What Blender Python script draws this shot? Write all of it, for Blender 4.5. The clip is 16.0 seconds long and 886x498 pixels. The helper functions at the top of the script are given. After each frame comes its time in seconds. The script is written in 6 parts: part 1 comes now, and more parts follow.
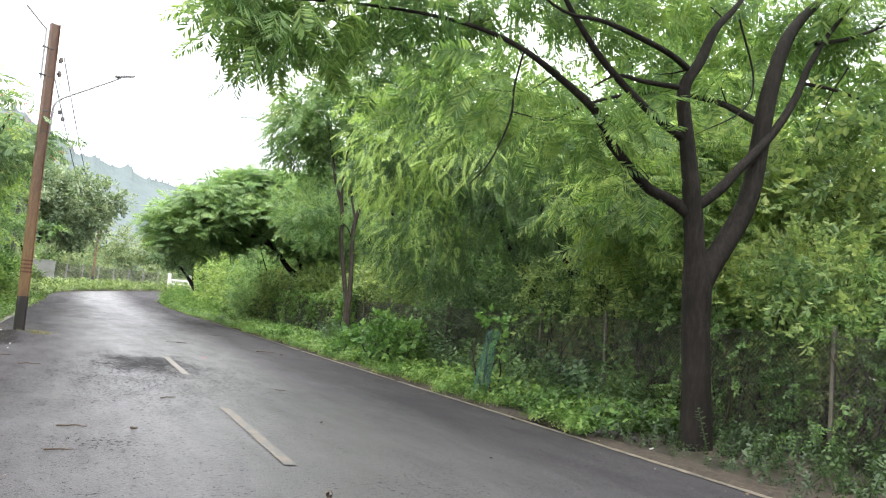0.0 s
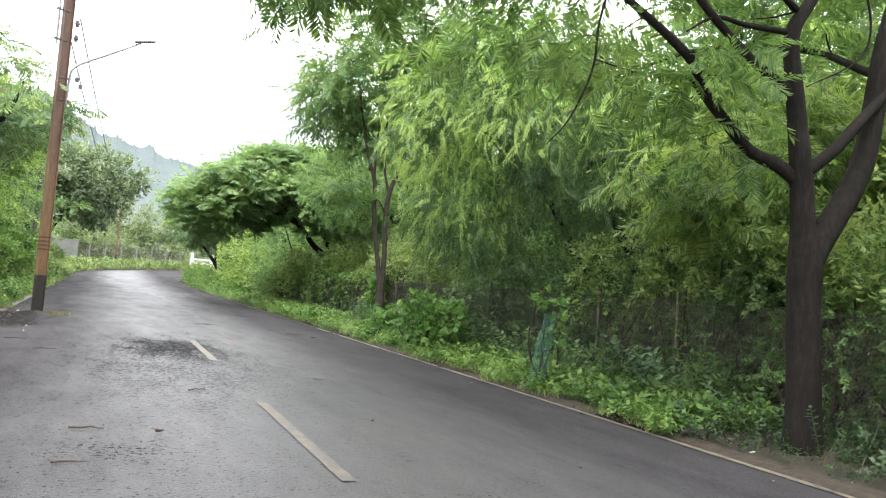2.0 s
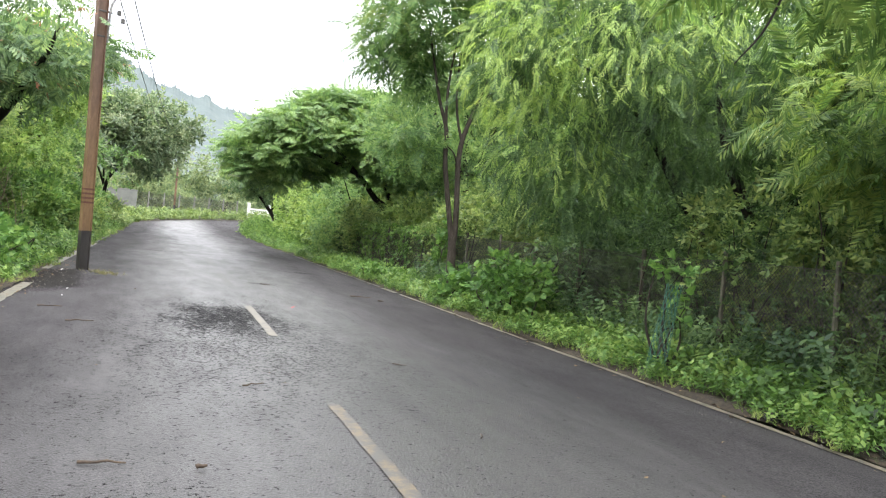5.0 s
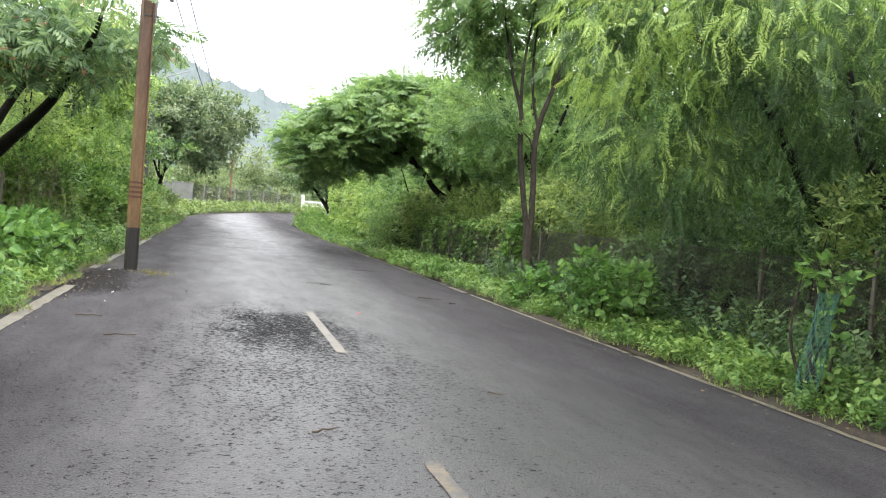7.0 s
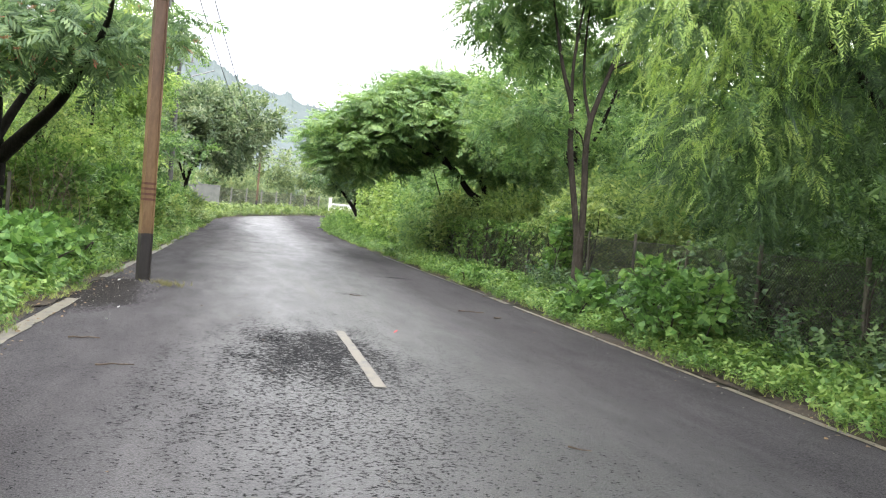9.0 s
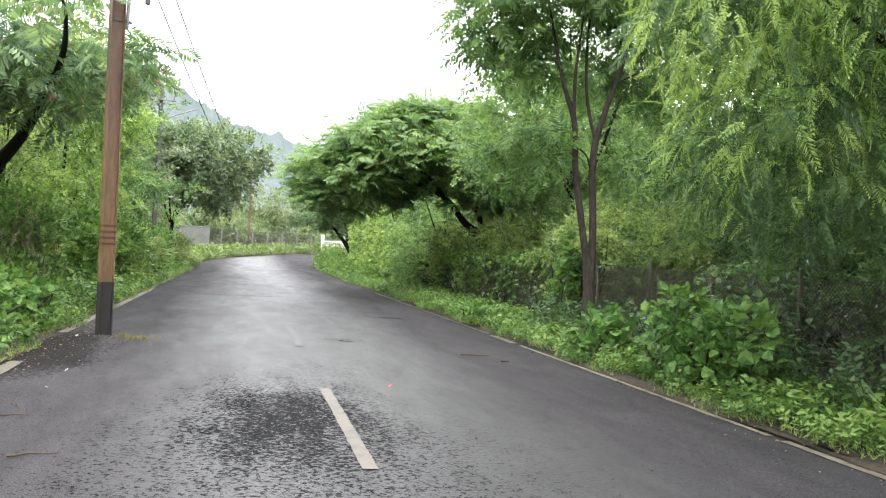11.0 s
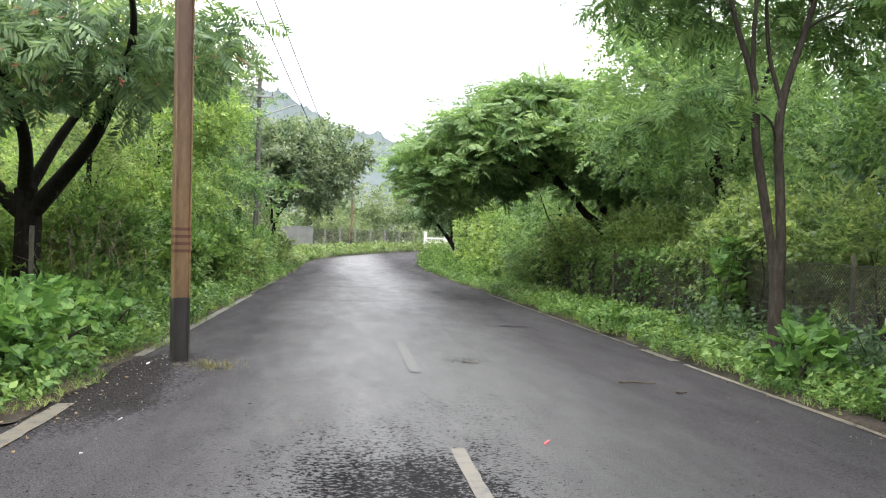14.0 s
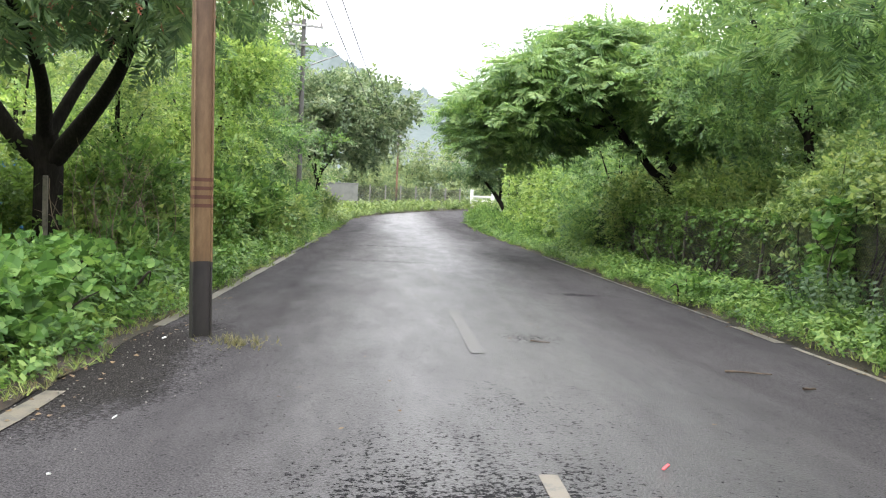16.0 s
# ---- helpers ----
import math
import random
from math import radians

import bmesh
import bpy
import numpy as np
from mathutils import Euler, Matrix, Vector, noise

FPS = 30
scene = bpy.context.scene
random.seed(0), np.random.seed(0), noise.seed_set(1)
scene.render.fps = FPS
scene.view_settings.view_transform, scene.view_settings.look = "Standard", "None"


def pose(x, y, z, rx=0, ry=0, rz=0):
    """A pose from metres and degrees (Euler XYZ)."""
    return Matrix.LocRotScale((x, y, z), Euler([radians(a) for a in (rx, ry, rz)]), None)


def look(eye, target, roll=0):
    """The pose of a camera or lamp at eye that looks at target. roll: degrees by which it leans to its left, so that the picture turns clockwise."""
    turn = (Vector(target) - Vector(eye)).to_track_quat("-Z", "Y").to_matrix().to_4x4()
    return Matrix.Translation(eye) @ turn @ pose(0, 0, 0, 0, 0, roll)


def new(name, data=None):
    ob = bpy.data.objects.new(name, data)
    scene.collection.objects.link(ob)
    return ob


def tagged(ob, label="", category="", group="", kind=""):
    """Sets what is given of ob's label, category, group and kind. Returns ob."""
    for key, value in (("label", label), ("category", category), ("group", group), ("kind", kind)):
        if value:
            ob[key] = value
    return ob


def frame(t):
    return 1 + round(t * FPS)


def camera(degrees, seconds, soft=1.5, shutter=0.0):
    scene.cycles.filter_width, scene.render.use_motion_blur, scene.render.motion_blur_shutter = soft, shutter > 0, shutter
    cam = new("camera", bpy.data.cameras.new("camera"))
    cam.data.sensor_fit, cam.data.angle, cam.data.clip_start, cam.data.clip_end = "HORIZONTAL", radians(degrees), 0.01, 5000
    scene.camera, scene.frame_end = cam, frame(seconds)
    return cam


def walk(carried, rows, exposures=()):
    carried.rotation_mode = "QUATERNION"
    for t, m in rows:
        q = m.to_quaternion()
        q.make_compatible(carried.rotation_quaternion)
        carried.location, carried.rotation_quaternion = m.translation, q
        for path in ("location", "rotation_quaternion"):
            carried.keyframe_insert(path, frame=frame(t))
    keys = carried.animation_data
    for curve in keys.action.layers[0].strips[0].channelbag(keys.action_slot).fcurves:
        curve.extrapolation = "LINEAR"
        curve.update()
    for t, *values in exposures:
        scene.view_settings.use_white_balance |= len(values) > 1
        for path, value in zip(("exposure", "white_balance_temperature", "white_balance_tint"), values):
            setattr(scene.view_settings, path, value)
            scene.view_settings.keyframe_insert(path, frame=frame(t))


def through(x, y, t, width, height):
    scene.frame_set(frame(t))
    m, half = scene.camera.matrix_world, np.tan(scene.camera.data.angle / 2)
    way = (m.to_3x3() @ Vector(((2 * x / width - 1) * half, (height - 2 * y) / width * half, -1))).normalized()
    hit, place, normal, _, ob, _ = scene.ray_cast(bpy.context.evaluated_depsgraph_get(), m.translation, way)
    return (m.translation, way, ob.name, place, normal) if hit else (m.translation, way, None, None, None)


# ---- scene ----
cam = camera(59.1, 16.0, 1.15)
PATH = [
    (0, (-1.592, 1.311, 1.281), (-0.76, 3.123, 1.446), 5.2),
    (0.5, (-1.616, 1.631, 1.271), (-0.763, 3.433, 1.427), 4.8),
    (1, (-1.633, 1.885, 1.282), (-0.815, 3.705, 1.425), 4.1),
    (1.5, (-1.573, 2.189, 1.283), (-0.779, 4.018, 1.432), 4.8),
    (2, (-1.521, 2.547, 1.26), (-0.729, 4.381, 1.369), 5.3),
    (2.5, (-1.503, 2.849, 1.275), (-0.779, 4.712, 1.343), 5.5),
    (3, (-1.435, 3.159, 1.277), (-0.729, 5.03, 1.334), 6.1),
    (3.2, (-1.433, 3.294, 1.274), (-0.698, 5.153, 1.329), 6.1),
    (5.3, (-1.294, 4.638, 1.397), (-0.633, 6.525, 1.361), 5.7),
    (5.5, (-1.286, 4.779, 1.399), (-0.641, 6.672, 1.379), 5.8),
    (6, (-1.271, 5.172, 1.432), (-0.642, 7.07, 1.426), 5.8),
    (6.5, (-1.313, 5.588, 1.423), (-0.676, 7.483, 1.386), 5.7),
    (7, (-1.265, 5.978, 1.423), (-0.708, 7.897, 1.356), 5.4),
    (7.5, (-1.241, 6.345, 1.429), (-0.709, 8.272, 1.364), 5.1),
    (8, (-1.226, 6.705, 1.454), (-0.719, 8.638, 1.388), 5.1),
    (8.5, (-1.192, 7.069, 1.444), (-0.7, 9.006, 1.382), 5.3),
    (9, (-1.155, 7.387, 1.438), (-0.663, 9.324, 1.371), 5.4),
    (9.5, (-1.155, 7.712, 1.454), (-0.673, 9.653, 1.407), 4.9),
    (9.7, (-1.135, 7.836, 1.451), (-0.668, 9.78, 1.43), 4.4),
    (11.8, (-0.762, 9.23, 1.473), (-0.25, 11.163, 1.491), 2.6),
    (12, (-0.758, 9.394, 1.482), (-0.285, 11.337, 1.482), 3.0),
    (12.5, (-0.766, 9.798, 1.483), (-0.428, 11.769, 1.453), 2.6),
    (13, (-0.771, 10.218, 1.513), (-0.458, 12.194, 1.499), 1.6),
    (13.5, (-0.807, 10.655, 1.518), (-0.478, 12.628, 1.505), 1.0),
    (14, (-0.825, 11.059, 1.511), (-0.577, 13.044, 1.504), 1.8),
    (14.5, (-0.834, 11.444, 1.492), (-0.665, 13.436, 1.433), 1.1),
    (15, (-0.869, 11.798, 1.501), (-0.732, 13.791, 1.403), 1.6),
    (15.5, (-0.869, 12.201, 1.497), (-0.726, 14.193, 1.392), 2.3),
    (16, (-0.885, 12.585, 1.49), (-0.745, 14.576, 1.373), 2.5),
]
walk(cam, [(t, look(eye, target, roll)) for t, eye, target, roll in PATH],
     [(0, 0.0), (9.5, 0.0), (12.5, -0.03), (13.6, -0.12), (14.5, -0.26), (15.2, -0.15), (16, -0.06)])

# ---- world and light ----
world = bpy.data.worlds.new("world")
scene.world = world
world.use_nodes = True
wn, wl = world.node_tree.nodes, world.node_tree.links
wn.clear()
SUN_EL, SUN_AZ = radians(58), radians(205)
w_out = wn.new("ShaderNodeOutputWorld")
w_bg = wn.new("ShaderNodeBackground")
w_bg.inputs["Strength"].default_value = 0.32
w_sky = wn.new("ShaderNodeTexSky")
w_sky.sky_type, w_sky.sun_disc = "NISHITA", False
w_sky.sun_elevation, w_sky.sun_rotation = SUN_EL, SUN_AZ
w_sky.dust_density = 4.0
w_tc = wn.new("ShaderNodeTexCoord")
w_noise = wn.new("ShaderNodeTexNoise")
w_noise.inputs["Scale"].default_value = 2.2
w_noise.inputs["Detail"].default_value = 5.0
w_ramp = wn.new("ShaderNodeValToRGB")
w_ramp.color_ramp.elements[0].position, w_ramp.color_ramp.elements[1].position = 0.36, 0.60
w_ramp.color_ramp.elements[0].color = (0.54, 0.55, 0.62, 1)
w_ramp.color_ramp.elements[1].color = (1.0, 1.0, 1.0, 1)
w_scale = wn.new("ShaderNodeVectorMath")
w_scale.operation = "SCALE"
w_sep = wn.new("ShaderNodeSeparateXYZ")
w_map = wn.new("ShaderNodeMapRange")
w_map.inputs["From Min"].default_value, w_map.inputs["From Max"].default_value = 0.0, 1.0
w_map.inputs["To Min"].default_value, w_map.inputs["To Max"].default_value = 8.5, 27.0
wl.new(w_tc.outputs["Generated"], w_sep.inputs[0])
wl.new(w_sep.outputs["Z"], w_map.inputs["Value"])
wl.new(w_map.outputs["Result"], w_scale.inputs["Scale"])
w_mix = wn.new("ShaderNodeMix")
w_mix.data_type = "RGBA"
w_mix.inputs["Factor"].default_value = 0.93
wl.new(w_tc.outputs["Generated"], w_noise.inputs["Vector"])
wl.new(w_noise.outputs["Fac"], w_ramp.inputs["Fac"])
wl.new(w_ramp.outputs["Color"], w_scale.inputs[0])
wl.new(w_sky.outputs["Color"], w_mix.inputs["A"])
wl.new(w_scale.outputs["Vector"], w_mix.inputs["B"])
wl.new(w_mix.outputs["Result"], w_bg.inputs["Color"])
wl.new(w_bg.outputs["Background"], w_out.inputs["Surface"])

sun_data = bpy.data.lights.new("sun", "SUN")
sun_data.energy, sun_data.angle, sun_data.color = 2.1, radians(30), (1.0, 0.97, 0.92)
sun = new("sun", sun_data)
sun.matrix_world = look((0, 0, 40), (math.sin(SUN_AZ) * -20, math.cos(SUN_AZ) * -20, 40 - 20 * math.tan(SUN_EL)))


# ---- materials ----
def material(name):
    m = bpy.data.materials.new(name)
    m.use_nodes = True
    nt = m.node_tree
    return m, nt.nodes, nt.links, nt.nodes["Principled BSDF"]


def tex_noise(nodes, links, vec, scale, detail=4.0, rough=0.55):
    n = nodes.new("ShaderNodeTexNoise")
    n.inputs["Scale"].default_value = scale
    n.inputs["Detail"].default_value = detail
    n.inputs["Roughness"].default_value = rough
    if vec is not None:
        links.new(vec, n.inputs["Vector"])
    return n.outputs["Fac"]


def ramp(nodes, links, fac, stops):
    r = nodes.new("ShaderNodeValToRGB")
    e = r.color_ramp.elements
    while len(e) < len(stops):
        e.new(0.5)
    for el, (p, c) in zip(e, stops):
        el.position = p
        el.color = (*c, 1) if len(c) == 3 else c
    links.new(fac, r.inputs["Fac"])
    return r.outputs["Color"]


def grey(v):
    return (v, v, v)


def mix_color(nodes, links, fac, a, b, mode="MIX"):
    m = nodes.new("ShaderNodeMix")
    m.data_type, m.blend_type = "RGBA", mode
    for sock, v in (("Factor", fac), ("A", a), ("B", b)):
        if isinstance(v, (int, float)):
            m.inputs[sock].default_value = v
        elif isinstance(v, tuple):
            m.inputs[sock].default_value = (*v, 1)
        else:
            links.new(v, m.inputs[sock])
    return m.outputs["Result"]


def math_node(nodes, links, op, a, b=0.0, clamp=False):
    m = nodes.new("ShaderNodeMath")
    m.operation, m.use_clamp = op, clamp
    for i, v in enumerate((a, b)):
        if isinstance(v, (int, float)):
            m.inputs[i].default_value = v
        else:
            links.new(v, m.inputs[i])
    return m.outputs[0]


def bump(nodes, links, height, bsdf, strength, distance):
    b = nodes.new("ShaderNodeBump")
    b.inputs["Strength"].default_value = strength
    b.inputs["Distance"].default_value = distance
    links.new(height, b.inputs["Height"])
    links.new(b.outputs["Normal"], bsdf.inputs["Normal"])


def position(nodes):
    return nodes.new("ShaderNodeNewGeometry").outputs["Position"]


def object_coords(nodes):
    return nodes.new("ShaderNodeTexCoord").outputs["Object"]


def leaf_material(name, dark, mid, light, through=0.5, rough=0.5, gloss=0.45):
    """A leaf: reflects, lets light through, and varies from leaf to leaf and from clump to clump."""
    m, n, l, b = material(name)
    dark, mid, light = (tuple(0.80 * (c + 0.11 * (sum(k) / 3 - c) + (0.022, 0.0, 0.008)[i] * sum(k)) for i, c in enumerate(k)) for k in (dark, mid, light))
    geo = n.new("ShaderNodeNewGeometry")
    clump = tex_noise(n, l, geo.outputs["Position"], 1.1, 3.0)
    fac = math_node(n, l, "ADD", math_node(n, l, "MULTIPLY", geo.outputs["Random Per Island"], 0.6),
                    math_node(n, l, "MULTIPLY", math_node(n, l, "SUBTRACT", clump, 0.36), 1.5), True)
    col = ramp(n, l, fac, [(0.1, dark), (0.5, mid), (0.85, light)])
    l.new(col, b.inputs["Base Color"])
    b.inputs["Roughness"].default_value = rough
    b.inputs["Specular IOR Level"].default_value = gloss
    tr = n.new("ShaderNodeBsdfTranslucent")
    l.new(mix_color(n, l, 1.0, col, (1.12, 1.1, 0.8), "MULTIPLY"), tr.inputs["Color"])
    mx = n.new("ShaderNodeMixShader")
    mx.inputs[0].default_value = through
    l.new(b.outputs[0], mx.inputs[1])
    l.new(tr.outputs[0], mx.inputs[2])
    l.new(mx.outputs[0], n["Material Output"].inputs["Surface"])
    return m


M_FEATHER_DARK = leaf_material("dark_feathery_leaf", (0.034, 0.089, 0.042), (0.086, 0.185, 0.072), (0.186, 0.312, 0.107))
M_WEEP = leaf_material("drooping_leaf", (0.072, 0.170, 0.050), (0.192, 0.365, 0.087), (0.463, 0.623, 0.150), 0.55)
M_UMBRELLA = leaf_material("umbrella_leaf", (0.105, 0.220, 0.090), (0.205, 0.390, 0.125), (0.350, 0.540, 0.165), 0.55)
M_FINE = leaf_material("fine_leaf", (0.050, 0.130, 0.044), (0.130, 0.285, 0.075), (0.265, 0.450, 0.120))
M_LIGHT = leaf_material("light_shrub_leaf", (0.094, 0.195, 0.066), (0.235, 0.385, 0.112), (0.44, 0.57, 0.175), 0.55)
M_GREYLEAF = leaf_material("grey_green_leaf", (0.068, 0.125, 0.065), (0.175, 0.285, 0.135), (0.370, 0.470, 0.270), 0.4, 0.45, 0.4)
M_BROAD = leaf_material("broad_leaf", (0.046, 0.124, 0.030), (0.110, 0.270, 0.052), (0.225, 0.420, 0.092), 0.42, 0.5, 0.22)
M_WEED = leaf_material("weed_leaf", (0.052, 0.125, 0.032), (0.130, 0.285, 0.056), (0.275, 0.440, 0.100), 0.42, 0.5, 0.25)
# paler and greyer than near leaves: distance haze put into the colour
M_FAR = leaf_material("haze_tinted_leaf", (0.115, 0.190, 0.095), (0.215, 0.325, 0.145), (0.37, 0.46, 0.22), 0.4, 0.6, 0.2)
M_GRASS = leaf_material("grass_blade", (0.110, 0.195, 0.045), (0.240, 0.390, 0.085), (0.430, 0.520, 0.150), 0.45, 0.5, 0.2)
M_CANOPY = leaf_material("canopy_leaf", (0.060, 0.145, 0.046), (0.155, 0.310, 0.078), (0.330, 0.510, 0.128), 0.62)
# darkened leaf: shade inside the crown and behind the fence, as colour
M_DROOP_SHADED = leaf_material("drooping_shaded_leaf", (0.027, 0.070, 0.024), (0.070, 0.165, 0.046), (0.170, 0.31, 0.084), 0.42)
# weed leaf darkened to carry the shade under the canopy tree
M_SHADED_WEED = leaf_material("shaded_weed_leaf", (0.016, 0.04, 0.016), (0.040, 0.09, 0.028), (0.085, 0.16, 0.045), 0.35)
M_OVERHANG = leaf_material("overhanging_leaf", (0.070, 0.150, 0.072), (0.155, 0.290, 0.125), (0.300, 0.460, 0.190), 0.5)
M_DRYGRASS = leaf_material("dry_grass_blade", (0.10, 0.11, 0.045), (0.21, 0.21, 0.09), (0.33, 0.31, 0.16), 0.3, 0.6, 0.1)
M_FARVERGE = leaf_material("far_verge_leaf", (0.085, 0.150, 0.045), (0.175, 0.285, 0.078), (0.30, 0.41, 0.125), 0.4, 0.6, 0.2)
# bright yellow-green leaf; light from above is part of this colour
M_TOPLIT = leaf_material("top_lit_leaf", (0.19, 0.36, 0.08), (0.34, 0.56, 0.11), (0.52, 0.72, 0.17), 0.5)
M_SHOOTCREEPER = leaf_material("creeper_leaf", (0.10, 0.20, 0.045), (0.24, 0.43, 0.085), (0.43, 0.60, 0.14), 0.5)
M_UMBRELLA_TOP = leaf_material("umbrella_top_leaf", (0.115, 0.24, 0.088), (0.20, 0.37, 0.112), (0.33, 0.51, 0.155), 0.45)
M_BLOSSOM = leaf_material("dry_pod", (0.340, 0.114, 0.069), (0.541, 0.190, 0.120), (0.696, 0.279, 0.172), 0.2, 0.6, 0.2)


def bark_material(name, a, b_, c):
    m, n, l, b = material(name)
    v = object_coords(n)
    mp = n.new("ShaderNodeMapping")
    mp.inputs["Scale"].default_value = (1, 1, 0.25)
    l.new(v, mp.inputs["Vector"])
    f = tex_noise(n, l, mp.outputs[0], 28, 6, 0.65)
    g = tex_noise(n, l, v, 2.5, 3)
    col = ramp(n, l, math_node(n, l, "ADD", math_node(n, l, "MULTIPLY", f, 0.7), math_node(n, l, "MULTIPLY", g, 0.35)),
               [(0.3, a), (0.52, b_), (0.75, c)])
    l.new(col, b.inputs["Base Color"])
    b.inputs["Roughness"].default_value = 0.85
    b.inputs["Specular IOR Level"].default_value = 0.2
    bump(n, l, f, b, 0.8, 0.02)
    return m


M_BARK = bark_material("dark_bark", (0.004, 0.0032, 0.0026), (0.011, 0.0088, 0.007), (0.028, 0.023, 0.019))
M_BARK_BROWN = bark_material("brown_bark", (0.013, 0.011, 0.009), (0.034, 0.028, 0.022), (0.078, 0.066, 0.055))


def asphalt_material():
    m, n, l, b = material("wet_asphalt")
    p = position(n)
    sep = n.new("ShaderNodeSeparateXYZ")
    l.new(p, sep.inputs[0])
    mp = n.new("ShaderNodeMapping")
    mp.inputs["Scale"].default_value = (1.0, 0.28, 1.0)
    l.new(p, mp.inputs["Vector"])
    mp2 = n.new("ShaderNodeMapping")
    mp2.inputs["Scale"].default_value = (0.8, 1.0, 1.0)
    l.new(p, mp2.inputs["Vector"])
    big = tex_noise(n, l, mp.outputs[0], 0.55, 5, 0.6)
    mid = tex_noise(n, l, mp.outputs[0], 2.6, 6, 0.65)
    fine = tex_noise(n, l, p, 85, 3, 0.7)
    vor = n.new("ShaderNodeTexVoronoi")
    vor.inputs["Scale"].default_value = 62
    l.new(p, vor.inputs["Vector"])
    # worn, open-textured stretches: dark voids between the stones, thickest around the second dash
    def oval(cx, cy, rx, ry, ragged):
        ax = math_node(n, l, "MULTIPLY", math_node(n, l, "SUBTRACT", sep.outputs[0], cx), 1 / rx)
        ay = math_node(n, l, "MULTIPLY", math_node(n, l, "SUBTRACT", sep.outputs[1], cy), 1 / ry)
        r = math_node(n, l, "SQRT", math_node(n, l, "ADD", math_node(n, l, "MULTIPLY", ax, ax), math_node(n, l, "MULTIPLY", ay, ay)))
        return math_node(n, l, "ADD", r, math_node(n, l, "MULTIPLY", math_node(n, l, "SUBTRACT", mid, 0.5), ragged))
    def zone(cx, cy, rx, ry, ragged, inner, weight):
        fade = ramp(n, l, math_node(n, l, "MULTIPLY", oval(cx, cy, rx, ry, ragged), 0.5), [(inner * 0.5, grey(1)), (0.55, grey(0))])
        return math_node(n, l, "MULTIPLY", fade, weight)
    base = ramp(n, l, math_node(n, l, "ADD", math_node(n, l, "MULTIPLY", big, 0.6), math_node(n, l, "MULTIPLY", mid, 0.4)),
                [(0.3, (0.024, 0.023, 0.025)), (0.5, (0.041, 0.039, 0.041)), (0.72, (0.058, 0.055, 0.057))])
    stone = ramp(n, l, fine, [(0.36, grey(0.4)), (0.52, grey(1.0)), (0.68, grey(1.7))])
    col = mix_color(n, l, 1.0, base, stone, "MULTIPLY")
    speck = tex_noise(n, l, mp2.outputs[0], 36, 4, 0.7)
    worn = zone(-0.42, 15.6, 1.05, 2.0, 1.0, 0.3, 0.155)
    for spot in ((-0.4, 13.4, 1.7, 3.6, 1.3, 0.25, 0.075), (-0.3, 11.5, 2.6, 8.0, 1.6, 0.35, 0.035), (0.25, 18.2, 0.8, 1.0, 1.4, 0.2, 0.05),
                 (0.75, 21.2, 0.45, 0.35, 1.0, 0.3, 0.13), (2.37, 25.8, 0.5, 0.3, 0.9, 0.4, 0.18), (-1.3, 8.2, 0.6, 0.4, 1.4, 0.2, 0.05), (1.0, 6.5, 0.7, 0.5, 1.4, 0.2, 0.05), (-0.6, 31.5, 1.6, 0.5, 1.2, 0.3, 0.1), (-0.9, 38.0, 1.9, 0.6, 1.2, 0.3, 0.1)):
        worn = math_node(n, l, "ADD", worn, zone(*spot))
    core = math_node(n, l, "MULTIPLY", math_node(n, l, "SUBTRACT", math_node(n, l, "ADD", worn, 0.375), speck), 14.0, True)
    col = mix_color(n, l, math_node(n, l, "MULTIPLY", core, 0.85), col, (0.010, 0.010, 0.011))
    grit = ramp(n, l, math_node(n, l, "ADD", oval(-3.2, 19.4, 0.85, 2.3, 1.0), math_node(n, l, "MULTIPLY", math_node(n, l, "SUBTRACT", speck, 0.5), 1.6)), [(0.62, grey(1)), (1.05, grey(0))])
    chips = ramp(n, l, fine, [(0.40, (0.008, 0.008, 0.008)), (0.58, (0.026, 0.024, 0.022)), (0.70, (0.11, 0.10, 0.09))])
    col = mix_color(n, l, math_node(n, l, "MULTIPLY", grit, 0.9), col, chips)
    core = math_node(n, l, "MAXIMUM", core, grit)
    l.new(col, b.inputs["Base Color"])
    lane = ramp(n, l, math_node(n, l, "ADD", math_node(n, l, "MULTIPLY", math_node(n, l, "ABSOLUTE", math_node(n, l, "ADD", sep.outputs[0], -0.1)), 0.16), math_node(n, l, "MULTIPLY", big, 0.5)), [(0.36, grey(0.0)), (0.64, grey(0.36))])
    wet = ramp(n, l, math_node(n, l, "ADD", math_node(n, l, "MULTIPLY", big, 0.5), math_node(n, l, "MULTIPLY", mid, 0.5)),
               [(0.36, grey(0.52)), (0.5, grey(0.43)), (0.64, grey(0.35))])
    rough = math_node(n, l, "ADD", math_node(n, l, "ADD", wet, lane), math_node(n, l, "MULTIPLY", core, 0.45), True)
    l.new(rough, b.inputs["Roughness"])
    spec = math_node(n, l, "SUBTRACT", 0.44, math_node(n, l, "MULTIPLY", lane, 1.1))
    l.new(math_node(n, l, "SUBTRACT", spec, math_node(n, l, "MULTIPLY", core, 0.40), True), b.inputs["Specular IOR Level"])
    h = math_node(n, l, "ADD", math_node(n, l, "MULTIPLY", vor.outputs["Distance"], 0.6), math_node(n, l, "MULTIPLY", fine, 0.6))
    h2 = math_node(n, l, "ADD", h, math_node(n, l, "MULTIPLY", core, -0.9))
    bump(n, l, h2, b, 0.5, 0.008)
    return m


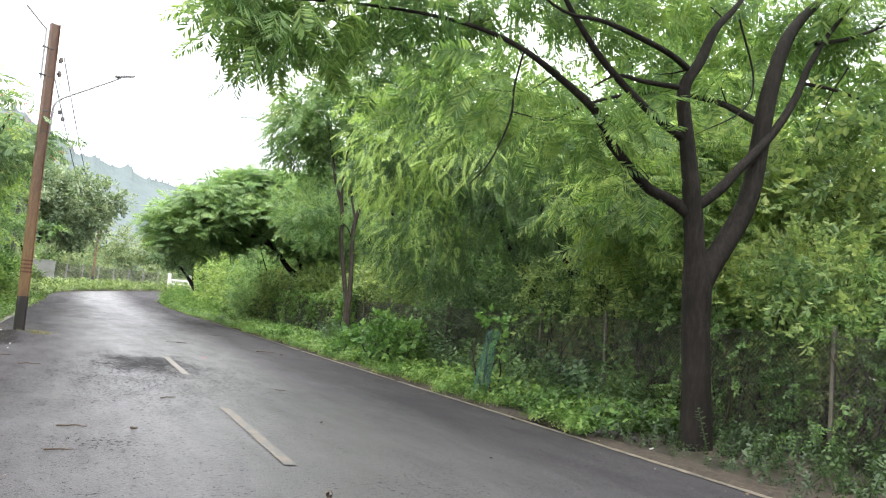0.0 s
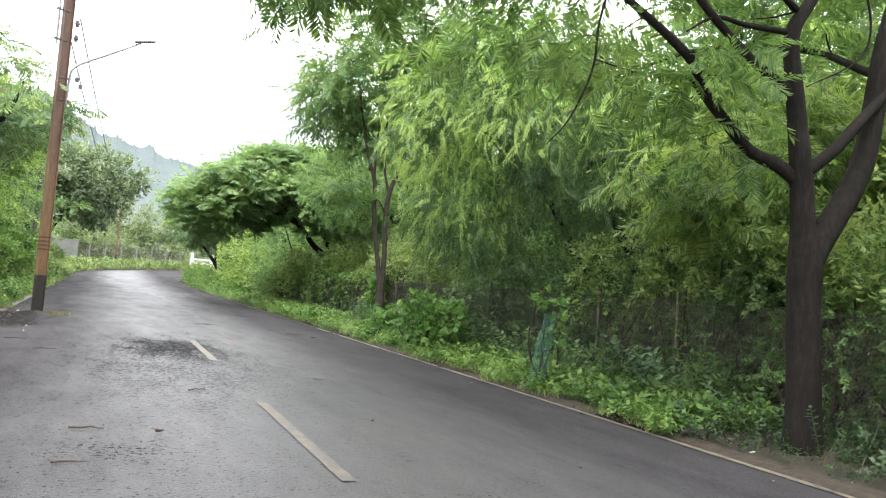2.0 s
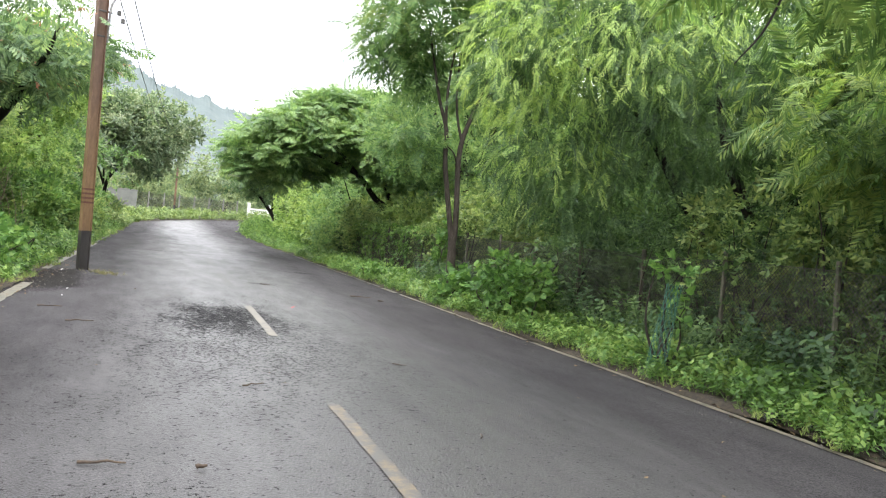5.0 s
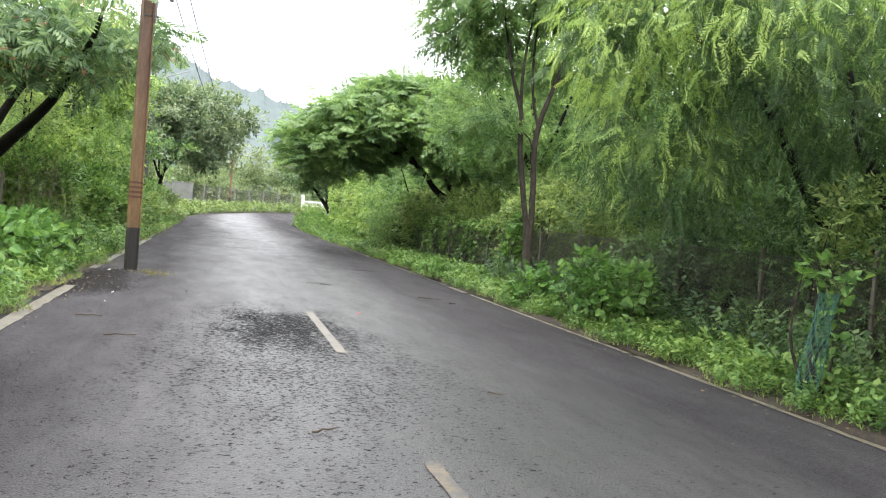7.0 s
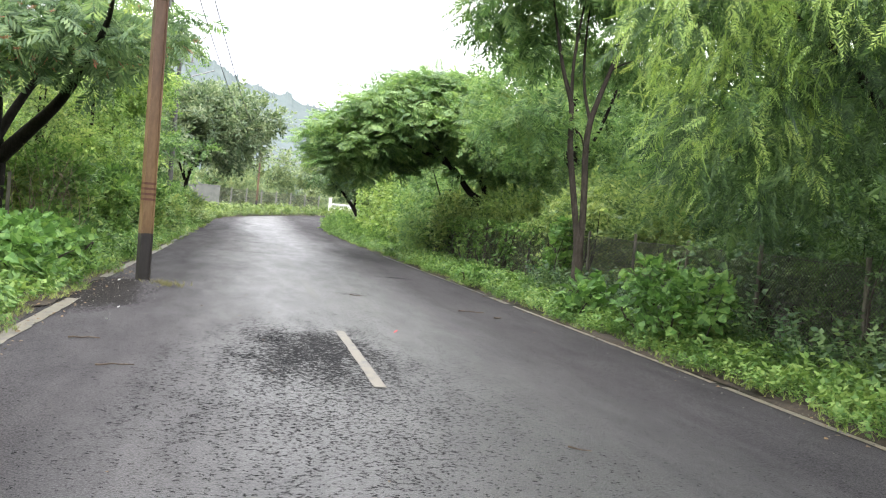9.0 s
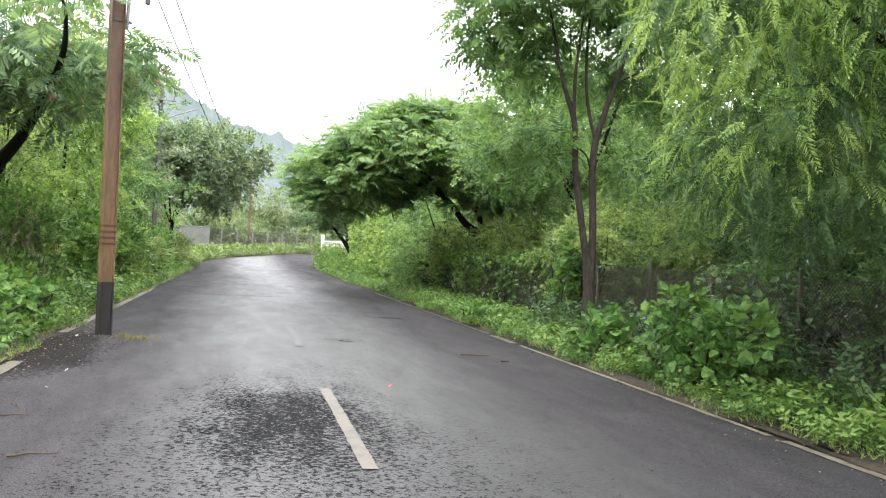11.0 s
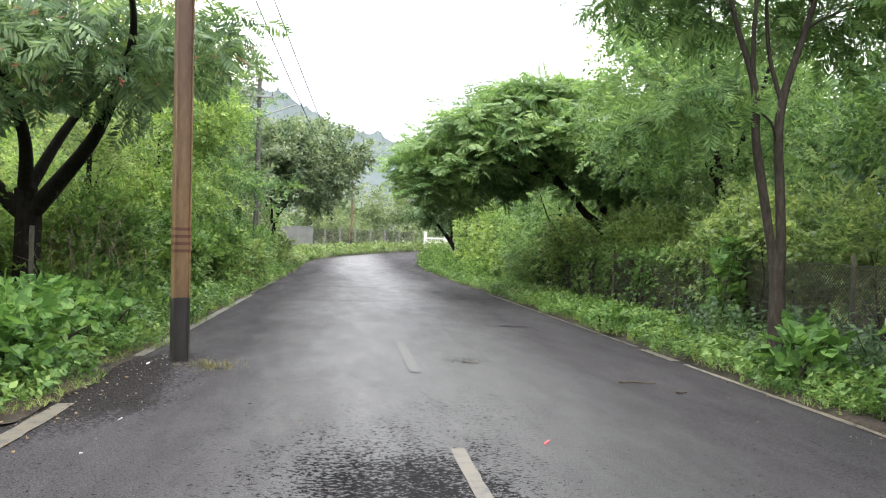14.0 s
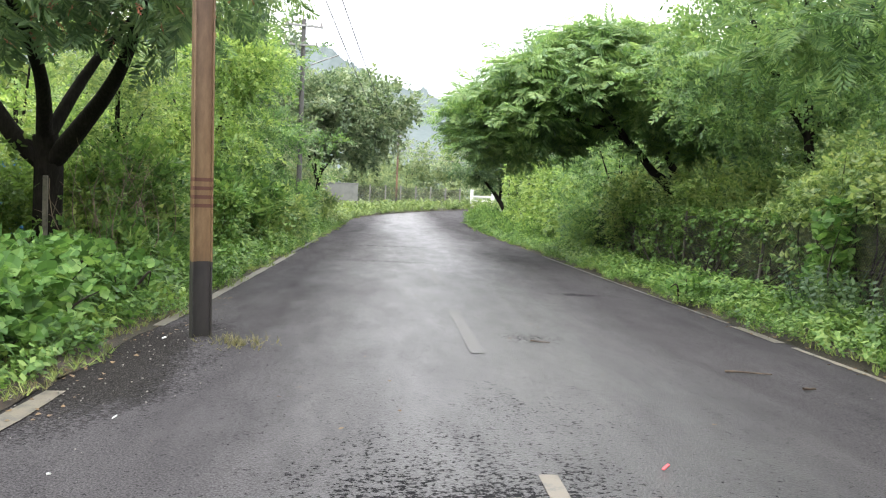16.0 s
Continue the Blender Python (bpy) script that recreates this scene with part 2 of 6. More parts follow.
def worn_paint_material(name, paint, wear):
    """Road paint, rubbed through to the asphalt in places."""
    m, n, l, b = material(name)
    p = position(n)
    f = tex_noise(n, l, p, 7, 6, 0.7)
    g = tex_noise(n, l, p, 60, 3, 0.7)
    mask = ramp(n, l, math_node(n, l, "ADD", math_node(n, l, "MULTIPLY", f, 0.7), math_node(n, l, "MULTIPLY", g, 0.3)),
                [(wear - 0.05, grey(0)), (wear + 0.06, grey(1))])
    l.new(mix_color(n, l, mask, (0.055, 0.053, 0.052), paint), b.inputs["Base Color"])
    b.inputs["Roughness"].default_value = 0.5
    bump(n, l, g, b, 0.3, 0.004)
    return m


def ground_material():
    m, n, l, b = material("damp_soil")
    p = position(n)
    f = tex_noise(n, l, p, 1.6, 6, 0.65)
    g = tex_noise(n, l, p, 26, 5, 0.7)
    col = ramp(n, l, math_node(n, l, "ADD", math_node(n, l, "MULTIPLY", f, 0.6), math_node(n, l, "MULTIPLY", g, 0.4)),
               [(0.32, (0.012, 0.013, 0.007)), (0.5, (0.028, 0.023, 0.014)), (0.7, (0.06, 0.045, 0.028))])
    l.new(col, b.inputs["Base Color"])
    b.inputs["Roughness"].default_value = 0.9
    bump(n, l, g, b, 0.7, 0.03)
    return m


def plain_material(name, a, b_, scale=6.0, rough=0.6, metal=0.0, bumps=0.2):
    m, n, l, b = material(name)
    v = object_coords(n)
    f = tex_noise(n, l, v, scale, 6, 0.65)
    l.new(ramp(n, l, f, [(0.35, a), (0.65, b_)]), b.inputs["Base Color"])
    b.inputs["Roughness"].default_value = rough
    b.inputs["Metallic"].default_value = metal
    bump(n, l, tex_noise(n, l, v, scale * 8, 3), b, bumps, 0.003)
    return m


def pole_material():
    """Ochre paint worn to rust, black tar at the foot, three red bands."""
    m, n, l, b = material("rusted_pole_paint")
    v = object_coords(n)
    sep = n.new("ShaderNodeSeparateXYZ")
    l.new(v, sep.inputs[0])
    mp = n.new("ShaderNodeMapping")
    mp.inputs["Scale"].default_value = (1.0, 1.0, 0.3)
    l.new(v, mp.inputs["Vector"])
    f = tex_noise(n, l, mp.outputs[0], 7, 7, 0.72)
    g = tex_noise(n, l, v, 1.1, 3)
    rust = ramp(n, l, f, [(0.28, (0.058, 0.031, 0.021)), (0.5, (0.100, 0.056, 0.036)), (0.74, (0.150, 0.090, 0.060))])
    ochre = ramp(n, l, f, [(0.28, (0.078, 0.044, 0.02)), (0.5, (0.140, 0.084, 0.038)), (0.74, (0.205, 0.135, 0.068))])
    z = math_node(n, l, "ADD", sep.outputs[2], math_node(n, l, "MULTIPLY", math_node(n, l, "SUBTRACT", g, 0.5), 0.8))
    col = mix_color(n, l, ramp(n, l, math_node(n, l, "MULTIPLY", z, 0.1), [(0.16, grey(0)), (0.40, grey(1))]), ochre, rust)
    for zc in (1.24, 1.32, 1.40, 1.48):
        d = math_node(n, l, "ABSOLUTE", math_node(n, l, "SUBTRACT", sep.outputs[2], zc))
        band = math_node(n, l, "LESS_THAN", d, 0.017)
        col = mix_color(n, l, math_node(n, l, "MULTIPLY", band, 0.85), col, (0.062, 0.016, 0.010))
    foot = math_node(n, l, "LESS_THAN", math_node(n, l, "ADD", sep.outputs[2], math_node(n, l, "MULTIPLY", f, 0.03)), 0.74)
    col = mix_color(n, l, foot, col, ramp(n, l, f, [(0.35, (0.012, 0.011, 0.011)), (0.75, (0.04, 0.034, 0.03))]))
    l.new(col, b.inputs["Base Color"])
    b.inputs["Roughness"].default_value = 0.6
    bump(n, l, f, b, 0.35, 0.004)
    return m


M_ASPHALT = asphalt_material()
M_PAINT = worn_paint_material("worn_white_paint", (0.115, 0.10, 0.078), 0.45)
M_PAINT_OLD = worn_paint_material("old_yellowed_paint", (0.125, 0.094, 0.058), 0.52)
M_EDGE = worn_paint_material("dirty_edge_paint", (0.16, 0.137, 0.105), 0.46)
M_PAINT_FAINT = worn_paint_material("faint_paint", (0.058, 0.050, 0.043), 0.57)
M_SOIL = ground_material()
M_POLE = pole_material()
M_STEEL = plain_material("grey_galvanised_steel", (0.16, 0.16, 0.16), (0.30, 0.30, 0.29), 9, 0.5, 0.5)
M_DARKSTEEL = plain_material("dark_weathered_steel", (0.045, 0.045, 0.045), (0.10, 0.095, 0.09), 9, 0.55, 0.3)
M_CONCRETE = plain_material("weathered_concrete", (0.12, 0.118, 0.108), (0.21, 0.205, 0.185), 5, 0.85, 0, 0.6)
M_POST = plain_material("mossy_concrete_post", (0.04, 0.038, 0.027), (0.11, 0.10, 0.075), 7, 0.9, 0, 0.6)
M_LINK = plain_material("dull_fence_wire", (0.022, 0.020, 0.017), (0.055, 0.050, 0.042), 20, 0.75, 0.0)
M_PORCELAIN = plain_material("brown_glazed_insulator", (0.05, 0.04, 0.04), (0.10, 0.08, 0.07), 8, 0.3)
M_NET = plain_material("green_plastic_net", (0.018, 0.085, 0.055), (0.04, 0.15, 0.10), 10, 0.55)
M_WHITE = plain_material("white_painted_metal", (0.50, 0.50, 0.48), (0.64, 0.64, 0.62), 4, 0.5)
M_CAR = plain_material("white_car_paint", (0.70, 0.70, 0.70), (0.74, 0.74, 0.74), 2, 0.22, 0, 0.0)
M_BLACK = plain_material("black_rubber", (0.012, 0.012, 0.012), (0.03, 0.03, 0.03), 30, 0.75)
M_GLOSSBLACK = plain_material("black_plastic", (0.012, 0.012, 0.013), (0.022, 0.022, 0.022), 8, 0.3, 0, 0.02)
M_RIM = plain_material("alloy_rim", (0.30, 0.30, 0.31), (0.48, 0.48, 0.49), 8, 0.35, 0.8, 0.05)
M_GLASS = plain_material("tinted_car_glass", (0.008, 0.01, 0.011), (0.016, 0.018, 0.02), 1, 0.05, 0, 0.0)
M_REDLAMP = plain_material("red_lamp_lens", (0.30, 0.01, 0.01), (0.42, 0.02, 0.02), 8, 0.15, 0, 0.0)
M_CLEARLAMP = plain_material("clear_lamp_lens", (0.5, 0.5, 0.5), (0.68, 0.68, 0.68), 8, 0.12, 0, 0.0)
M_TWIG = plain_material("dead_twig", (0.03, 0.02, 0.014), (0.085, 0.06, 0.04), 18, 0.9)
M_DRYTWIG = plain_material("pale_dry_twig", (0.10, 0.075, 0.05), (0.22, 0.17, 0.12), 14, 0.9)
M_LITTER = plain_material("fallen_leaf", (0.07, 0.045, 0.022), (0.19, 0.125, 0.06), 4, 0.8)
M_STONE = plain_material("pale_stone_chip", (0.06, 0.056, 0.05), (0.20, 0.185, 0.165), 12, 0.85)
M_REDBIT = plain_material("red_wrapper", (0.45, 0.02, 0.03), (0.60, 0.04, 0.05), 6, 0.4)
M_BLUE = plain_material("blue_tarpaulin", (0.03, 0.13, 0.28), (0.07, 0.24, 0.45), 3, 0.5)
M_WALL = plain_material("pale_cement_wall", (0.13, 0.135, 0.125), (0.20, 0.205, 0.19), 1.2, 0.9, 0, 0.4)


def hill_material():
    m, n, l, b = material("haze_tinted_hill")
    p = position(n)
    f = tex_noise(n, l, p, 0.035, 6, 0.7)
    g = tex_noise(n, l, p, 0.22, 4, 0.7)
    # distance haze is painted into these pale blue-grey base colours
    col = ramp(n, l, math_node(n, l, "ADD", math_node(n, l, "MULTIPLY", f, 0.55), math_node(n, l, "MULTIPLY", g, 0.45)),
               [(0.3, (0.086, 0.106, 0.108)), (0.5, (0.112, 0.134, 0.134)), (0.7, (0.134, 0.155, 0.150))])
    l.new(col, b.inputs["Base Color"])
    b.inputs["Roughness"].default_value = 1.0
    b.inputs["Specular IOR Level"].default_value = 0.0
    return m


M_HILL = hill_material()


# ---- mesh helpers ----
def mesh_data(name, verts, faces, mat, smooth=False):
    """A mesh from arrays; all faces have the same number of corners."""
    v = np.asarray(verts, dtype=np.float32)
    f = np.asarray(faces, dtype=np.int32)
    me = bpy.data.meshes.new(name)
    me.vertices.add(len(v))
    me.vertices.foreach_set("co", v.ravel())
    me.loops.add(f.size)
    me.loops.foreach_set("vertex_index", f.ravel())
    me.polygons.add(len(f))
    me.polygons.foreach_set("loop_start", np.arange(0, f.size, f.shape[1], dtype=np.int32))
    me.polygons.foreach_set("use_smooth", np.full(len(f), smooth))
    me.update(calc_edges=True)
    me.materials.append(mat)
    return me


def thing(name, label, category, place=(0, 0, 0), group="", turn=0.0):
    ob = new(name)
    ob.empty_display_size = 0.2
    ob.matrix_basis = pose(*place, 0, 0, turn)
    return tagged(ob, label, category, group)


def part(name, data, mat, parent, label=""):
    """Links a bmesh or a mesh as one mesh object under a thing or a part."""
    if isinstance(data, bmesh.types.BMesh):
        me = bpy.data.meshes.new(name)
        data.to_mesh(me)
        data.free()
        me.materials.append(mat)
        data = me
    ob = new(name, data)
    ob.parent = parent
    if label:
        ob["label"] = label
    return ob


def single(name, data, mat, label, category, place=(0, 0, 0), group="", kind="", turn=0.0):
    ob = part(name, data, mat, None)
    ob.matrix_basis = pose(*place, 0, 0, turn)
    return tagged(ob, label, category, group, kind)


def box(bm, size, place, bevel=0.0, turn=0.0, tilt=0.0):
    """A bevelled box centred at place."""
    made = bmesh.ops.create_cube(bm, size=1.0)
    vs = made["verts"]
    if bevel > 0:
        bmesh.ops.scale(bm, vec=size, verts=vs)
        es = list({e for v in vs for e in v.link_edges})
        res = bmesh.ops.bevel(bm, geom=es, offset=bevel, segments=2, affect="EDGES", profile=0.5)
        vs = list({v for f in res["faces"] for v in f.verts} | {v for v in vs if v.is_valid})
    else:
        bmesh.ops.scale(bm, vec=size, verts=vs)
    bmesh.ops.transform(bm, matrix=pose(*place, tilt, 0, turn), verts=vs)
    return bm


def rod(bm, a, b, r, sides=8, r2=None):
    a, b = Vector(a), Vector(b)
    d = b - a
    made = bmesh.ops.create_cone(bm, cap_ends=True, segments=sides, radius1=r, radius2=r if r2 is None else r2, depth=d.length)
    m = Matrix.Translation((a + b) / 2) @ d.to_track_quat("Z", "Y").to_matrix().to_4x4()
    bmesh.ops.transform(bm, matrix=m, verts=made["verts"])
    return bm


def smooth_path(pts, steps=4):
    """Points of a Catmull-Rom curve through pts (rows of x, y, z, radius)."""
    p = np.asarray(pts, float)
    if len(p) == 2:
        return np.linspace(p[0], p[1], steps + 1)
    q = np.vstack([2 * p[0] - p[1], p, 2 * p[-1] - p[-2]])
    out = []
    for i in range(1, len(q) - 2):
        a, b, c, d = q[i - 1:i + 3]
        for k in range(steps):
            t = k / steps
            out.append(0.5 * (2 * b + (c - a) * t + (2 * a - 5 * b + 4 * c - d) * t * t + (3 * b - a - 3 * c + d) * t ** 3))
    out.append(p[-1])
    return np.array(out)


def tube(pts, sides=7):
    """Vertices and quads of a tapered tube along rows of x, y, z, radius."""
    p = np.asarray(pts, float)
    n = len(p)
    d = np.gradient(p[:, :3], axis=0)
    d /= np.linalg.norm(d, axis=1)[:, None] + 1e-9
    u = np.empty((n, 3))
    ref = np.array([1.0, 0.0, 0.0]) if abs(d[0, 0]) < 0.8 else np.array([0.0, 1.0, 0.0])
    for k in range(n):
        ref = ref - d[k] * (ref @ d[k])
        ref = ref / (np.linalg.norm(ref) + 1e-9)
        u[k] = ref
    w = np.cross(d, u)
    a = np.linspace(0, 2 * np.pi, sides, endpoint=False)
    ring = np.cos(a)[None, :, None] * u[:, None] + np.sin(a)[None, :, None] * w[:, None]
    v = (p[:, None, :3] + ring * np.maximum(p[:, 3], 0.002)[:, None, None]).reshape(-1, 3)
    i, j = np.meshgrid(np.arange(n - 1), np.arange(sides), indexing="ij")
    k = (j + 1) % sides
    f = np.stack([i * sides + j, i * sides + k, (i + 1) * sides + k, (i + 1) * sides + j], -1).reshape(-1, 4)
    return v, f


def join(pieces):
    vs, fs, n = [], [], 0
    for v, f in pieces:
        vs.append(v)
        fs.append(np.asarray(f) + n)
        n += len(v)
    return np.vstack(vs), np.vstack(fs)


def unit(v):
    return v / (np.linalg.norm(v, axis=-1, keepdims=True) + 1e-9)


def scatter(rng, templates, places, ways, sizes, up=None, roll=0.5):
    """Leaves or sprays: copies of the templates (which grow along +y with +z as upper side) at places, pointing along ways."""
    y = unit(np.asarray(ways, float))
    ref = np.tile(np.array([[0, 0, 1.0]]), (len(y), 1)) if up is None else up
    ref = ref + rng.normal(0, roll, y.shape)
    x = unit(np.cross(y, ref))
    z = np.cross(x, y)
    basis = np.stack([x, y, z], -1) * np.asarray(sizes, float)[:, None, None]
    which = rng.integers(0, len(templates), len(y))
    out = []
    for k, (tv, tf) in enumerate(templates):
        s = which == k
        if not s.any():
            continue
        v = np.einsum("nij,mj->nmi", basis[s], tv) + np.asarray(places)[s][:, None]
        f = np.asarray(tf)[None] + (np.arange(s.sum()) * len(tv))[:, None, None]
        out.append((v.reshape(-1, 3), f.reshape(-1, 4)))
    return join(out)


# ---- leaf templates ----
def diamond(base, way, side, length, width, fold=0.0, mid=0.45):
    """One leaflet as a four-cornered blade."""
    way, side = np.asarray(way, float), np.asarray(side, float)
    m = base + way * length * mid
    drop = np.array([0, 0, -fold * width])
    return np.array([base, m + side * width / 2 + drop, base + way * length, m - side * width / 2 + drop])


def frond(rng, pairs=9, length=1.0, leaf=0.26, width=0.05, droop=0.35, fine=False):
    """A feather-shaped compound leaf along +y, of unit length."""
    vs = []
    s = np.linspace(0.16, 1.0, pairs)
    pts = np.stack([0 * s + rng.normal(0, 0.01, pairs), s * length, -droop * s * s * length], -1)
    spine = np.array([[-0.006, 0, 0], [0.006, 0, 0], [0.003, 0.6 * length, -droop * 0.36 * length], [-0.003, 0.6 * length, -droop * 0.36 * length]])
    vs.append(spine)
    for p, t in zip(pts, s):
        shape = leaf * (0.55 + 0.75 * math.sin(math.pi * min(1, 0.15 + t * 0.8)))
        for sg in (-1, 1):
            a = rng.normal(0.95, 0.12)
            way = unit(np.array([sg * math.sin(a), math.cos(a), -0.25 - droop * t + rng.normal(0, 0.12)]))
            side = unit(np.cross(way, np.array([0, 0.2, 1.0])))
            if fine:
                q = 3
                for k in range(q):
                    b0 = p + way * shape * (0.12 + 0.8 * k / q)
                    for s2 in (-1, 1):
                        w2 = unit(way * 0.75 + side * s2 * 0.8)
                        vs.append(diamond(b0, w2, unit(np.cross(w2, np.array([0, 0.1, 1.0]))), shape * 0.36, width * 0.9))
            else:
                vs.append(diamond(p, way, side, shape, width, 0.2))
    v = np.vstack(vs)
    return v, np.arange(len(v)).reshape(-1, 4)


def spray(rng, leaves=10, leaf=0.30, width=0.13, spread=0.9, droop=0.2):
    """A leafy twig along +y of unit length with alternate leaves."""
    vs = [np.array([[-0.008, 0, 0], [0.008, 0, 0], [0.003, 0.9, -droop * 0.8], [-0.003, 0.9, -droop * 0.8]])]
    for k in range(leaves):
        t = 0.15 + 0.85 * k / max(1, leaves - 1)
        p = np.array([0, t, -droop * t * t])
        sg = -1 if k % 2 else 1
        a = rng.normal(spread, 0.3)
        if k == leaves - 1:
            a = 0.1
        way = unit(np.array([sg * math.sin(a), math.cos(a), rng.normal(-0.1, 0.35)]))
        side = unit(np.cross(way, np.array([rng.normal(0, 0.3), 0.1, 1.0])))
        vs.append(diamond(p, way, side, leaf * rng.uniform(0.7, 1.2), width * rng.uniform(0.8, 1.15), 0.25))
    v = np.vstack(vs)
    return v, np.arange(len(v)).reshape(-1, 4)


def heart_leaf(rng, width=0.85, cup=0.16, tip=0.18):
    """A broad, folded leaf along +y of unit length: two halves of three quads."""
    out = []
    ys = np.array([0.0, 0.22, 0.58, 1.0])
    xs = np.array([0.10, 0.5, 0.46, 0.03]) * width
    zs = -tip * ys ** 2
    for sg in (-1, 1):
        for i in range(3):
            a = np.array([0, ys[i], zs[i]])
            b = np.array([0, ys[i + 1], zs[i + 1]])
            c = np.array([sg * xs[i + 1], ys[i + 1] - 0.10 * (i < 2), zs[i + 1] + cup * xs[i + 1]])
            d = np.array([sg * xs[i], ys[i] - 0.14 * (i == 1), zs[i] + cup * xs[i]])
            out.append(np.array([a, b, c, d]) if sg > 0 else np.array([a, d, c, b]))
    v = np.vstack(out)
    return v, np.arange(len(v)).reshape(-1, 4)


def grass_tuft(rng, blades=5):
    vs = []
    for k in range(blades):
        a = rng.uniform(0, 2 * math.pi)
        lean = rng.uniform(0.15, 0.7)
        h = rng.uniform(0.5, 1.0)
        o = np.array([math.cos(a), math.sin(a), 0.0])
        s = np.array([-math.sin(a), math.cos(a), 0.0]) * 0.022
        b = o * 0.05
        m = b + o * lean * 0.35 * h + np.array([0, 0, h * 0.6])
        e = b + o * lean * h + np.array([0, 0, h * (1.0 - 0.3 * lean)])
        vs += [np.array([b - s, b + s, m + s * 0.8, m - s * 0.8]), np.array([m - s * 0.8, m + s * 0.8, e + s * 0.1, e - s * 0.1])]
    v = np.vstack(vs)
    return v, np.arange(len(v)).reshape(-1, 4)


def weed(rng, leaves=9, leaf=0.34, width=0.19):
    """An upright leafy weed along +y with leaves all round the stalk."""
    vs = [np.array([[-0.012, 0, 0], [0.012, 0, 0], [0.005, 1, 0], [-0.005, 1, 0]])]
    for k in range(leaves):
        t = 0.25 + 0.75 * k / (leaves - 1)
        a = k * 2.4 + rng.normal(0, 0.4)
        way = unit(np.array([math.cos(a), rng.uniform(0.0, 0.7), math.sin(a)]))
        side = unit(np.cross(way, np.array([0, 1.0, 0])))
        vs.append(diamond(np.array([0, t, 0]), way, side, leaf * rng.uniform(0.7, 1.25), width * rng.uniform(0.8, 1.2)))
    v = np.vstack(vs)
    return v, np.arange(len(v)).reshape(-1, 4)


RNG = np.random.default_rng(7)
T_PLATE = [frond(RNG, 7, 1, 0.40, 0.115, d) for d in (0.08, 0.16, 0.26)]
T_CANOPY = [frond(RNG, 12, 1, 0.32, 0.062, d) for d in (0.15, 0.3, 0.45)]
T_FEATHER = [frond(RNG, 10, 1, 0.36, 0.075, d) for d in (0.15, 0.3, 0.45)]
T_FROND = [frond(RNG, 8, 1, 0.34, 0.10, d) for d in (0.15, 0.3, 0.5)]
T_WEEP = [frond(RNG, 15, 1, 0.19, 0.046, d) for d in (0.3, 0.55, 0.8, 1.1)]
T_SPRAY = [spray(RNG, 9, 0.36, 0.19) for _ in range(4)]
T_SMALL = [spray(RNG, 12, 0.26, 0.13, 1.0, 0.15) for _ in range(4)]
T_BIG = [spray(RNG, 7, 0.45, 0.22, 0.9, 0.25) for _ in range(4)]
T_HEART = [heart_leaf(RNG, w, c) for w, c in ((0.85, 0.16), (0.95, 0.05), (0.75, 0.25))]
T_WEED = [weed(RNG, n) for n in (8, 9, 10, 11)]
T_TALLWEED = [weed(RNG, n, 0.13, 0.075) for n in (15, 17, 19)]
T_GRASS = [grass_tuft(RNG) for _ in range(4)]


# ---- trees ----
def sample_lumps(rng, lumps, n, shell=0.55):
    """Points in a union of ellipsoids (rows of x, y, z, rx, ry, rz), more of them near the surface, and the ways outward."""
    w = np.array([(l[3] * l[4] * l[5]) ** (2 / 3) for l in lumps])
    idx = rng.choice(len(lumps), n, p=w / w.sum())
    L = np.asarray(lumps, float)[idx]
    d = unit(rng.normal(size=(n, 3)))
    r = shell + (1 - shell) * rng.random(n) ** 0.6
    r *= 0.86 + 0.28 * rng.random(n)
    return L[:, :3] + d * L[:, 3:] * r[:, None], d


def branches(rng, limbs, targets, r0=0.016, wiggle=0.12):
    """Twigs that join each target to the nearest wood so far."""
    pcs = []
    nodes = [smooth_path(l, 5) for l in limbs]
    for p in nodes:
        pcs.append(tube(p, 8 if p[:, 3].max() > 0.06 else 6))
    nodes = np.vstack(nodes)[:, :4]
    order = np.argsort([np.min(np.linalg.norm(nodes[:, :3] - t, axis=1)) for t in targets])
    for i in order:
        t = targets[i]
        dist = np.linalg.norm(nodes[:, :3] - t, axis=1) + np.maximum(0, nodes[:, 2] - t[2]) * 0.5
        k = int(np.argmin(dist))
        a = nodes[k]
        ln = np.linalg.norm(t - a[:3])
        if ln < 0.15:
            continue
        ra = min(a[3] * 0.75, r0 * (0.5 + 0.5 * ln))
        mid = a[:3] + (t - a[:3]) * 0.5 + rng.normal(0, wiggle, 3) * ln + np.array([0, 0, 0.08 * ln])
        path = smooth_path([[*a[:3], ra], [*mid, ra * 0.75], [*t, 0.004]], 2)
        pcs.append(tube(path, 4))
        nodes = np.vstack([nodes, path[1:]])
    return join(pcs)


